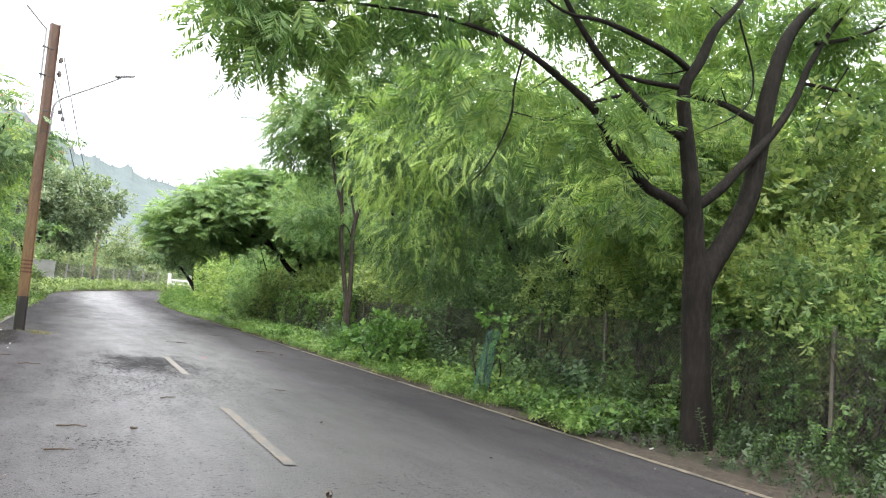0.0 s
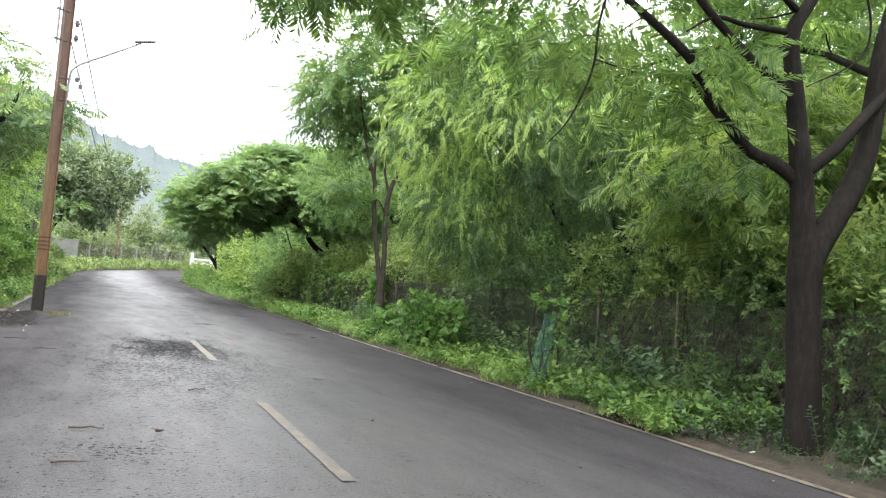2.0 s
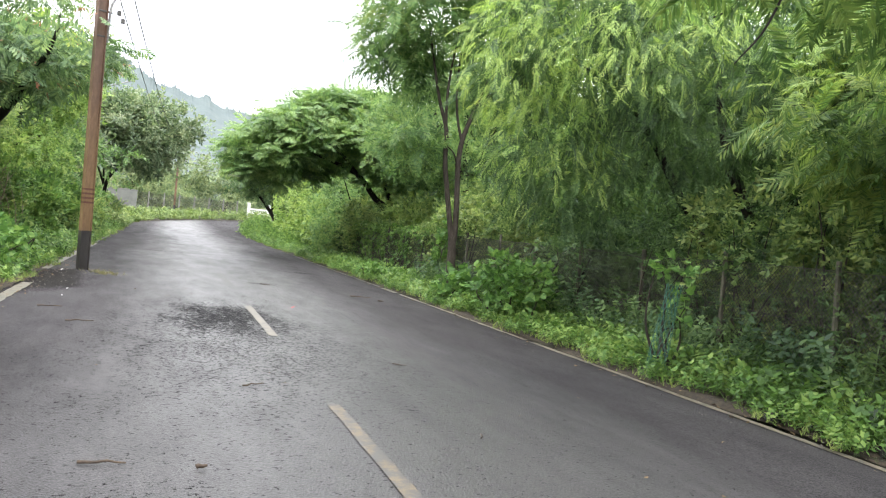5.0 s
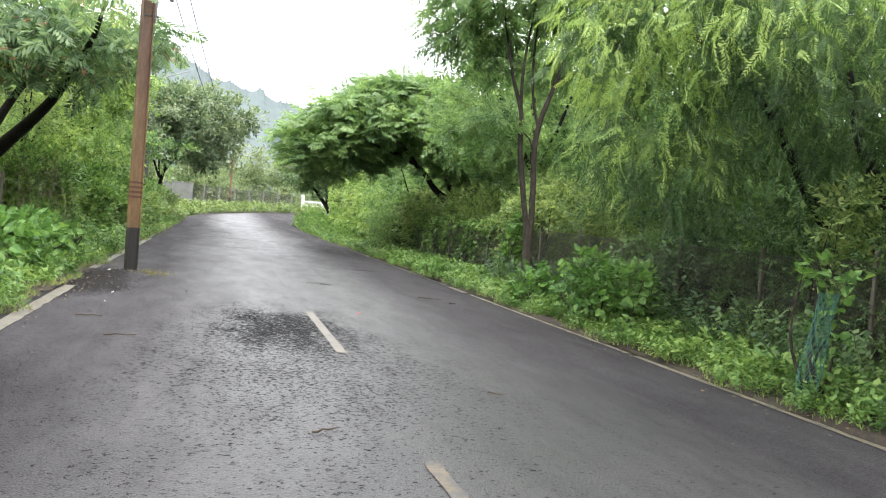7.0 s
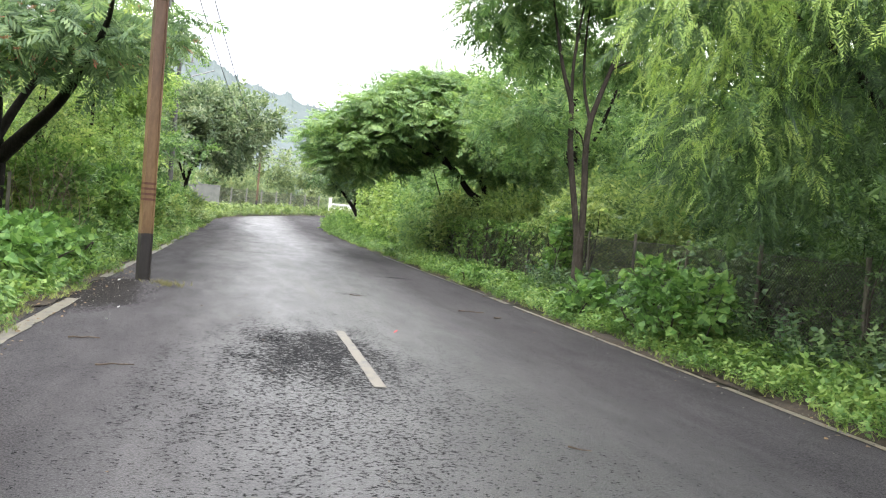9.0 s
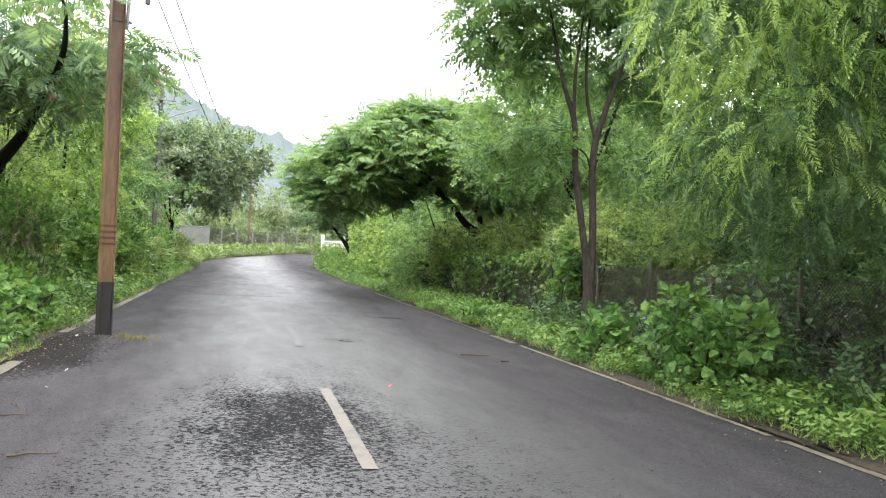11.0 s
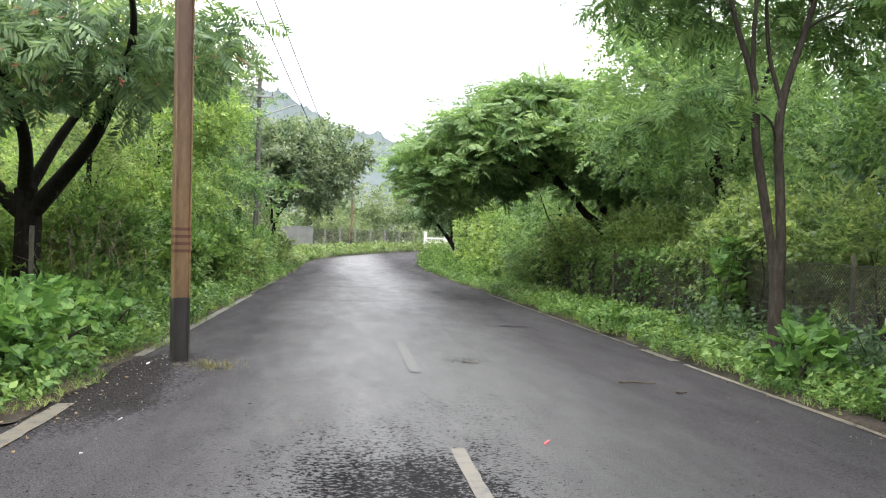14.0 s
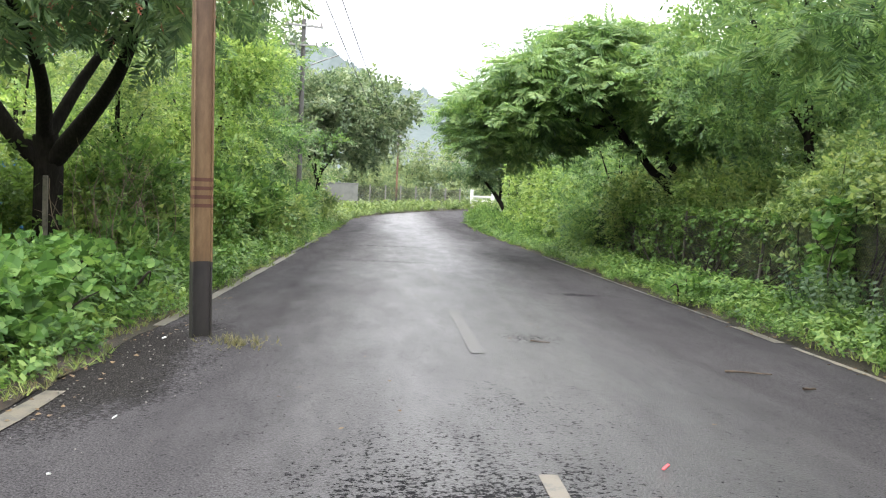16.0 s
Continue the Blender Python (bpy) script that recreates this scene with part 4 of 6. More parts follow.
# crown in the darkened leaf, its top and road side in the bright one
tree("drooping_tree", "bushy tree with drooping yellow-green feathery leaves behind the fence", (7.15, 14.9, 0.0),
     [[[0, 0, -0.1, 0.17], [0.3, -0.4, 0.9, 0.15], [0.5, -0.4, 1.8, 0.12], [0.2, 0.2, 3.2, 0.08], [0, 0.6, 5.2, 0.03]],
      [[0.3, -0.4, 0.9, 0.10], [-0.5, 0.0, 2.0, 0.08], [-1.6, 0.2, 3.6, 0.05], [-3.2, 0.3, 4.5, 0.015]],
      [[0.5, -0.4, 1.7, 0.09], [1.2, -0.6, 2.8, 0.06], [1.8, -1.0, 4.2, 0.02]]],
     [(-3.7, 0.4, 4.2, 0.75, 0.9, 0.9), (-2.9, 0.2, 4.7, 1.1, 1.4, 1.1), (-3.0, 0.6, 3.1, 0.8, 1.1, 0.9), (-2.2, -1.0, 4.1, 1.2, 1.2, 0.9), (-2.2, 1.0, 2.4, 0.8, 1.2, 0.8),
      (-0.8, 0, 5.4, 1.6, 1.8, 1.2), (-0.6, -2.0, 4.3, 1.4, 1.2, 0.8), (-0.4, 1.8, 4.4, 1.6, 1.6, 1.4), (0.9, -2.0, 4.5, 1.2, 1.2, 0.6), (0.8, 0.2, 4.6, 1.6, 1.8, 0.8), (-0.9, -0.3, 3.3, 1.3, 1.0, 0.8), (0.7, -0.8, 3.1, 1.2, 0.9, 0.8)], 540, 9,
     T_WEEP, 0.33, M_DROOP_SHADED, M_BARK, 12, 0.45, 0.6, 0.3, toplit=(1700, T_WEEP, 0.31, M_TOPLIT, 0.5, 0.5, -0.8))

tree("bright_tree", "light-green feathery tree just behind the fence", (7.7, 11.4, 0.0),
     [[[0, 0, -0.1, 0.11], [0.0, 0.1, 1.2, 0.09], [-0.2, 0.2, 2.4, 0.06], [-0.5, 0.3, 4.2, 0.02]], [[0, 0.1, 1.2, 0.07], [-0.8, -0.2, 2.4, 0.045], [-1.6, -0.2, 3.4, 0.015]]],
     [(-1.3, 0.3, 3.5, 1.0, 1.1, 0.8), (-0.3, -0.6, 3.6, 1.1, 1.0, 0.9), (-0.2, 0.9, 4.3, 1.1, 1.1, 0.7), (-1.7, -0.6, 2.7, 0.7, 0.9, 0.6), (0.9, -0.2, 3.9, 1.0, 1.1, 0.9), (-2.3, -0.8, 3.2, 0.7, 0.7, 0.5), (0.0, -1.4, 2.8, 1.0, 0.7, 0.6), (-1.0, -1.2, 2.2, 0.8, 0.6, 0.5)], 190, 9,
     T_CANOPY, 0.42, M_WEEP, M_BARK, 15, 0.2, 0.7, 0.45, flat=0.5, toplit=(340, T_CANOPY, 0.38, M_TOPLIT, 0.3, 0.4, 0.0))

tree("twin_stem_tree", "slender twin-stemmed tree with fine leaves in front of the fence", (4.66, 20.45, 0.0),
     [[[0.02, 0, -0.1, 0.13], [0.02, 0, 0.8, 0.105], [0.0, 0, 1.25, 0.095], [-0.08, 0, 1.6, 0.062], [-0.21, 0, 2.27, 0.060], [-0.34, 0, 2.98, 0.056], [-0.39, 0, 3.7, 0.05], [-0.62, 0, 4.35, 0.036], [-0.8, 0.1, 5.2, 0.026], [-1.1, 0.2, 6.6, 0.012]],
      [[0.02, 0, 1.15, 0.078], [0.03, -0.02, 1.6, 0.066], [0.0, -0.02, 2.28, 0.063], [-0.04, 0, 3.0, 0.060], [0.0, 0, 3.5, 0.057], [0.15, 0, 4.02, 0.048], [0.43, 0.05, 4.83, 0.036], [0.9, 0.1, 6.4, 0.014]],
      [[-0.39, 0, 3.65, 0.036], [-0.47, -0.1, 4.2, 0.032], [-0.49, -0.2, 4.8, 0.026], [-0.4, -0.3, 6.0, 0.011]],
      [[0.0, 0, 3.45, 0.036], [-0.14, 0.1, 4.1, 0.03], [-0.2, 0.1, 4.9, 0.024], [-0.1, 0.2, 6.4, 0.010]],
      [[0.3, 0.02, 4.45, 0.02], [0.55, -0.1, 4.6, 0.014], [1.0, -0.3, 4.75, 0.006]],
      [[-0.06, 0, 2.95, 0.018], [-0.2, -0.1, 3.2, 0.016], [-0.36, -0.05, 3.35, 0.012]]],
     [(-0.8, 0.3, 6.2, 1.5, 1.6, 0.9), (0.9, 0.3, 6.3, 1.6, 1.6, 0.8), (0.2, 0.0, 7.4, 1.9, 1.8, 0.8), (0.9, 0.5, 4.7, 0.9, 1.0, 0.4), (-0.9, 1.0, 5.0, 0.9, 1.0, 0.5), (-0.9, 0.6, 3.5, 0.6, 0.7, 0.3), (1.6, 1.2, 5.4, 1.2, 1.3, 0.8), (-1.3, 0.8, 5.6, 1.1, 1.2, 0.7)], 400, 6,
     T_FEATHER, 0.40, M_FINE, M_BARK_BROWN, 13, 0.15, 0.9, 0.3, flat=0.6, toplit=(420, T_FEATHER, 0.36, M_LIGHT, 0.3, 0.4, 0.0))

tree("umbrella_tree", "spreading flat-topped tree with layered feathery leaves leaning over the fence", (7.5, 34.2, 0.0),
     [[[0.1, 0, -0.1, 0.22], [-0.1, -0.2, 1.1, 0.19], [-0.7, -0.5, 2.15, 0.155], [-1.3, -0.7, 2.6, 0.11], [-2.1, -0.8, 3.4, 0.085], [-3.4, -0.9, 3.85, 0.06], [-4.8, -0.6, 4.3, 0.05], [-6.0, -0.2, 4.4, 0.02]],
      [[-0.5, -0.4, 1.9, 0.13], [-0.75, -0.5, 2.9, 0.105], [-1.6, -0.6, 3.95, 0.08], [-2.6, -0.4, 5.0, 0.05], [-3.4, 0.2, 6.0, 0.03]],
      [[-0.75, -0.5, 2.8, 0.08], [-0.3, -0.2, 4.2, 0.055], [-0.4, 0.2, 5.6, 0.03]],
      [[-2.0, -0.8, 3.3, 0.09], [-2.9, -1.6, 4.0, 0.06], [-4.0, -2.6, 4.4, 0.02]],
      [[-3.0, -0.9, 3.75, 0.07], [-4.0, 0.4, 4.4, 0.05], [-5.2, 1.8, 4.6, 0.02]]],
     [(-5.6, -0.4, 4.35, 1.1, 1.7, 0.22), (-6.0, 0.8, 3.75, 0.75, 1.4, 0.22), (-5.2, -1.2, 3.7, 1.3, 1.4, 0.18), (-4.6, -1.0, 4.95, 1.4, 1.8, 0.22), (-3.9, -1.6, 4.35, 1.5, 1.4, 0.2), (-3.6, -0.6, 5.5, 1.5, 1.9, 0.25),
      (-2.6, -1.6, 4.9, 1.4, 1.5, 0.22), (-2.7, -0.2, 6.1, 1.4, 1.8, 0.25), (-1.4, -0.8, 5.6, 1.4, 1.7, 0.25), (-1.6, 0.6, 6.3, 1.3, 1.5, 0.25), (-0.3, -0.6, 4.9, 1.2, 1.5, 0.3), (0.2, 0.4, 5.7, 1.1, 1.4, 0.3), (-5.4, 1.6, 4.6, 1.2, 1.4, 0.25), (-4.4, 0.6, 3.6, 1.6, 1.6, 0.35), (-2.8, 1.2, 4.2, 1.6, 1.5, 0.4), (0.5, -0.2, 3.9, 1.1, 1.2, 0.5), (-1.6, -1.2, 4.1, 1.2, 1.2, 0.3), (-0.6, -1.0, 3.4, 1.0, 1.0, 0.35), (-5.6, -0.6, 3.1, 0.9, 1.2, 0.3)], 740, 9,
     T_PLATE, 0.52, M_UMBRELLA, M_BARK, 14, 0.02, 0.75, 0.25, flat=0.3, scat=0.26, toplit=(1100, T_PLATE, 0.46, M_UMBRELLA_TOP, 0.12, 0.22, -0.1))


def side_tree(name, label, base, h, r, tmpl, size, mat, seed, targets, per, bark=M_BARK, droop=0.15, low=0.35, lean=(0, 0), group=""):
    """A tree of height h and crown radius r with an uneven crown of several lumps."""
    rng = np.random.default_rng(seed)
    top = np.array([lean[0], lean[1], h * 0.8])
    L = [[[0, 0, -0.1, 0.035 * h ** 0.8], [0.05, 0.05, h * 0.22, 0.021 * h ** 0.8], [lean[0] * 0.4, lean[1] * 0.4, h * 0.45, 0.014 * h ** 0.8], [*top, 0.02]]]
    lumps = []
    for k in range(3):
        a = rng.uniform(0, 6.28) + 2.1 * k
        e = np.array([math.cos(a) * r * 0.6 + lean[0], math.sin(a) * r * 0.6 + lean[1], h * rng.uniform(0.6, 0.8)])
        L.append([[*(0.02, 0.02, h * 0.3), 0.011 * h ** 0.8], [e[0] * 0.5, e[1] * 0.5, h * 0.5, 0.008 * h ** 0.8], [*e, 0.015]])
    for k in range(9):
        a, q = 0.7 * k * 2.4, rng.uniform(0.25, 0.68)
        z = h * rng.uniform(low + 0.12, 0.86)
        s = r * rng.uniform(0.38, 0.58)
        lumps.append((math.cos(a) * r * q + lean[0], math.sin(a) * r * q + lean[1], z, s, s, min(s * 0.8, h * 0.2)))
    return tree(name, label, base, L, lumps, targets, per, tmpl, size, mat, bark, seed, droop, 0.8, 0.5, group)


side_tree("feathery_tree", "tall feathery-leaved tree behind the chain-link fence", (8.3, 29.3, 0), 10.4, 3.3, T_SPRAY, 0.34, M_UMBRELLA, 41, 600, 9, low=0.10, lean=(-0.5, 0))
side_tree("feathery_tree", "tall feathery-leaved tree behind the chain-link fence", (10.3, 21.5, 0), 9.6, 3.8, T_SPRAY, 0.42, M_FINE, 42, 560, 8, low=0.12, lean=(-0.5, 0))
side_tree("feathery_tree", "tall feathery-leaved tree behind the chain-link fence", (11.2, 33.0, 0), 9.4, 3.8, T_FROND, 0.6, M_FINE, 43, 260, 6)
side_tree("broad_tree", "dense green tree behind the chain-link fence", (9.8, 11.8, 0), 5.6, 3.0, T_FROND, 0.55, M_LIGHT, 44, 300, 7, low=0.15)
side_tree("broad_tree", "dense green tree behind the chain-link fence", (9.8, 8.0, 0), 6.2, 3.2, T_SPRAY, 0.42, M_LIGHT, 45, 330, 7, low=0.1)
side_tree("broad_tree", "dense green tree behind the chain-link fence", (12.2, 15.8, 0), 10.0, 4.2, T_SPRAY, 0.55, M_FINE, 46, 420, 8, low=0.15)
side_tree("broad_tree", "low bushy tree filling in under the flat-topped tree", (7.0, 39.0, 0), 5.0, 2.5, T_SPRAY, 0.36, M_UMBRELLA, 52, 300, 8, low=0.0)
side_tree("broad_tree", "dark bushy tree beside the fence", (7.6, 46.5, 0), 6.4, 3.2, T_SPRAY, 0.42, M_FINE, 47, 240, 7, low=0.2)
side_tree("broad_tree", "dark bushy tree at the road bend", (9.2, 58.0, 0), 7.0, 3.6, T_SPRAY, 0.5, M_FEATHER_DARK, 48, 220, 7, low=0.15)
side_tree("broad_tree", "dense green tree behind the chain-link fence", (14.0, 24.0, 0), 9.6, 4.2, T_SPRAY, 0.5, M_FINE, 49, 220, 6, low=0.2)
side_tree("broad_tree", "dense green tree behind the chain-link fence", (9.2, 2.6, 0), 4.4, 2.6, T_SPRAY, 0.42, M_FEATHER_DARK, 50, 220, 6, low=0.1)

tree("leaning_tree", "dark leaning tree overhanging the road edge before the gate", (6.6, 62.5, float(rise(62.5))),
     [[[0.3, 0, -0.2, 0.2], [0.0, 0, 0.8, 0.17], [-0.7, 0, 1.9, 0.13], [-1.6, 0, 2.9, 0.08], [-2.8, 0, 3.6, 0.03]], [[-0.5, 0, 1.6, 0.11], [-0.3, 0.2, 3.0, 0.07], [-0.2, 0.3, 4.4, 0.03]]],
     [(-2.6, 0, 3.3, 1.1, 1.4, 0.6), (-1.6, -0.3, 3.7, 1.2, 1.5, 0.7), (-0.4, 0, 4.2, 1.3, 1.6, 0.8), (0.8, 0.3, 3.6, 1.2, 1.4, 0.9), (-0.9, 0.4, 2.9, 1.0, 1.2, 0.5), (1.2, 0, 2.4, 1.0, 1.3, 0.9)], 200, 8,
     T_SPRAY, 0.42, M_FEATHER_DARK, M_BARK, 51, 0.15, 0.8, 0.4)

# undergrowth behind the fence; the darkest leaves have shade put into their colour
rs = np.random.default_rng(61)
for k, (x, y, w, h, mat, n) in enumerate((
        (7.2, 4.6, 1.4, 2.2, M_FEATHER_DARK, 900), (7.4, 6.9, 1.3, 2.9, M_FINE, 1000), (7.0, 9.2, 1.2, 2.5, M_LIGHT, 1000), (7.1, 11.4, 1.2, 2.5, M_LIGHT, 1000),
        (7.3, 17.5, 1.3, 2.0, M_DROOP_SHADED, 900), (7.0, 19.8, 1.1, 2.0, M_FEATHER_DARK, 900), (7.0, 22.2, 1.2, 2.4, M_LIGHT, 900), (7.2, 24.8, 1.2, 2.6, M_LIGHT, 900),
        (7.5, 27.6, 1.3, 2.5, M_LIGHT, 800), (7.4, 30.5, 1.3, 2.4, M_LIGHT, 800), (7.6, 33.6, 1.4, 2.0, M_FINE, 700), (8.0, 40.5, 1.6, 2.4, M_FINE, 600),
        (7.6, 43.5, 1.5, 2.6, M_FINE, 600), (9.6, 14.5, 1.8, 3.2, M_DROOP_SHADED, 900), (9.8, 18.5, 1.8, 3.4, M_DROOP_SHADED, 900), (7.2, 14.2, 1.2, 1.8, M_DROOP_SHADED, 800), (6.6, 31.4, 1.1, 2.6, M_SHOOTCREEPER, 800), (6.7, 29.0, 1.0, 2.3, M_LIGHT, 700), (6.9, 37.4, 1.2, 2.3, M_DROOP_SHADED, 800), (6.6, 34.2, 1.0, 2.1, M_LIGHT, 700), (6.2, 32.9, 1.0, 2.6, M_LIGHT, 900), (5.7, 36.2, 0.9, 2.6, M_LIGHT, 800), (6.9, 26.2, 1.0, 2.9, M_LIGHT, 800), (10.0, 30.0, 1.8, 3.2, M_FEATHER_DARK, 700), (7.6, 51.0, 1.8, 2.8, M_FINE, 500))):
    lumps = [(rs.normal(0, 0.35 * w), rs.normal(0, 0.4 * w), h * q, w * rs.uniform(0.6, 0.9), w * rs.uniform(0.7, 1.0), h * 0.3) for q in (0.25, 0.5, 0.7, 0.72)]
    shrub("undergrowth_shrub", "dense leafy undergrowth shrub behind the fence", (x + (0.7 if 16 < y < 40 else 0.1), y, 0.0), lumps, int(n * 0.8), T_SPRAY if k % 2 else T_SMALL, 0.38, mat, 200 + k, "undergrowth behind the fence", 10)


def creeper(label, base, lumps, n, leaf, seed, mat=M_BROAD, templates=None):
    base = (base[0] + 0.07 + 0.014 * base[1], base[1], base[2])
    shrub("creeper", label, base, lumps, n, templates or T_HEART, leaf, mat, seed, "creepers on the fence", 10, 0.25, "creeper", 0.75)


creeper("light-green creeper mounded over the fence top", (5.75, 24.2, 0.0), [(0.1, -0.9, 1.75, 0.4, 0.9, 0.4), (0.1, 0.7, 1.8, 0.45, 1.1, 0.5), (0.3, 0.2, 2.25, 0.45, 0.9, 0.4), (0.0, 1.8, 1.45, 0.35, 0.8, 0.35)], 2400, 0.095, 301, M_LIGHT)
creeper("heart-leaved creeper trailing down the fence to the verge", (5.45, 23.6, 0.0), [(-0.15, 0.2, 0.55, 0.3, 0.35, 0.5), (-0.05, 0.3, 1.05, 0.25, 0.35, 0.45), (0.0, 0.35, 1.5, 0.25, 0.4, 0.3)], 300, 0.17, 303, M_BROAD)
creeper("thin creeper along the fence top with trails hanging down", (5.5, 29.8, 0.0), [(0.0, -2.6, 1.45, 0.2, 1.5, 0.16), (0.0, 0.6, 1.48, 0.2, 1.9, 0.16), (0.0, 3.8, 1.45, 0.22, 1.7, 0.2), (-0.05, -1.6, 1.05, 0.08, 0.5, 0.35), (-0.05, 1.2, 0.95, 0.08, 0.5, 0.4), (-0.05, 3.2, 0.9, 0.08, 0.8, 0.5)], 1500, 0.095, 302, M_WEED)
creeper("sparse small-leaved creeper on the fence wire", (5.42, 30.5, 0.0), [(0.0, -4.0, 0.8, 0.06, 2.0, 0.5), (0.0, 0.0, 0.75, 0.06, 2.4, 0.55), (0.0, 4.0, 0.8, 0.06, 2.2, 0.55)], 700, 0.085, 304, M_FINE)
creeper("yellow-green creeper mound swallowing the fence and a dead post", (5.15, 41.0, 0.0), [(0.0, -1.6, 0.9, 0.45, 1.5, 0.8), (0.0, 1.0, 1.5, 0.6, 1.6, 1.1), (0.1, 4.0, 1.9, 0.7, 1.8, 1.4), (0.1, 7.0, 2.3, 0.75, 1.9, 1.6), (0.0, 10.5, 2.4, 0.8, 2.0, 1.7), (0.0, 13.6, 2.6, 0.6, 1.4, 1.9), (-0.3, 5.0, 0.8, 0.6, 3.0, 0.7), (-0.3, 10.0, 0.9, 0.6, 3.0, 0.8)], 5200, 0.17, 305, M_SHOOTCREEPER)
creeper("green creeper over the fence", (5.55, 17.8, 0.0), [(0, 0, 1.1, 0.3, 1.3, 0.5), (0.1, 0.5, 0.6, 0.3, 1.2, 0.5)], 900, 0.10, 306, M_FEATHER_DARK)
# most of these use the darkened leaf, shade along the fence as colour
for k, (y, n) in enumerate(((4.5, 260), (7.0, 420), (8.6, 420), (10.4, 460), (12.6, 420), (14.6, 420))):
    creeper("thin leafy creepers growing through the fence", (5.62, y, 0.0), [(0, 0, 0.9, 0.22, 1.0, 0.7), (0.1, 0.7, 0.5, 0.25, 0.8, 0.5), (0.25, -0.2, 1.7, 0.4, 0.8, 0.5)], n, 0.20, 310 + k, M_FINE if k in (1, 2) else M_DROOP_SHADED, T_SMALL)

for k, (y, h) in enumerate(((7.6, 2.2), (9.6, 2.5), (11.4, 2.4), (13.0, 2.0))):
    creeper("light-green leafy climber spilling over the fence top", (5.95, y, 0.0), [(0, 0, h * 0.72, 0.4, 0.9, 0.5), (0.2, 0.5, h, 0.45, 0.8, 0.45), (0.1, -0.4, h * 0.45, 0.25, 0.7, 0.4)], 480, 0.28, 330 + k, M_LIGHT, T_SPRAY)

bm = bmesh.new()
rod(bm, (0, 0, -0.2), (0.05, 0, 4.7), 0.07, 9, 0.05)
rod(bm, (0.04, 0, 4.0), (-0.25, 0.1, 4.6), 0.03, 7, 0.015)
single("dead_post", bm, M_BARK_BROWN, "bare dead post rising out of the creeper mound", "post", (5.5, 54.5, float(rise(54.5))))

# broad-leaved bushes on the verges
shrub("broad_leaf_bush", "bright green broad-leaved bush at the road edge", (4.5, 17.0, 0.05), [(0, 0, 0.45, 0.58, 0.8, 0.45), (0.1, 0.4, 0.85, 0.45, 0.6, 0.36), (0.2, -0.6, 0.65, 0.5, 0.5, 0.4)], 760, T_HEART, 0.14, M_BROAD, 401, "broad-leaved bushes", 12, 0.12)
shrub("broad_leaf_bush", "small broad-leaved bush in the verge weeds", (4.5, 19.5, 0.05), [(0, 0, 0.36, 0.4, 0.5, 0.3)], 130, T_HEART, 0.19, M_BROAD, 402, "broad-leaved bushes", 6, 0.12)
shrub("broad_leaf_bush", "small dark broad-leaved bush at the road edge", (4.13, 25.3, 0.03), [(0, 0, 0.25, 0.28, 0.3, 0.22)], 90, T_HEART, 0.13, M_BROAD, 403, "broad-leaved bushes", 5, 0.12)
for k, (x, y, s, n) in enumerate(((-4.55, 18.7, 0.95, 430), (-4.55, 20.1, 1.0, 450), (-4.6, 21.6, 0.9, 400), (-6.1, 18.6, 1.1, 360), (-6.0, 20.6, 1.1, 360), (-5.0, 23.0, 0.7, 260), (-4.35, 22.3, 0.7, 260), (-4.35, 19.4, 0.8, 300))):
    shrub("broad_leaf_bush", "lush bright green broad-leaved bush beside the pole", (x, y, 0.05),
          [(0, 0, 0.38 * s, 0.85 * s, 0.85 * s, 0.38 * s), (0.15, 0.1, 0.68 * s, 0.6 * s, 0.65 * s, 0.26 * s), (-0.2, -0.2, 0.62 * s, 0.6 * s, 0.6 * s, 0.3 * s)], int(n * 1.25), T_HEART, 0.155, M_BROAD, 410 + k, "broad-leaved bushes", 12, 0.12)

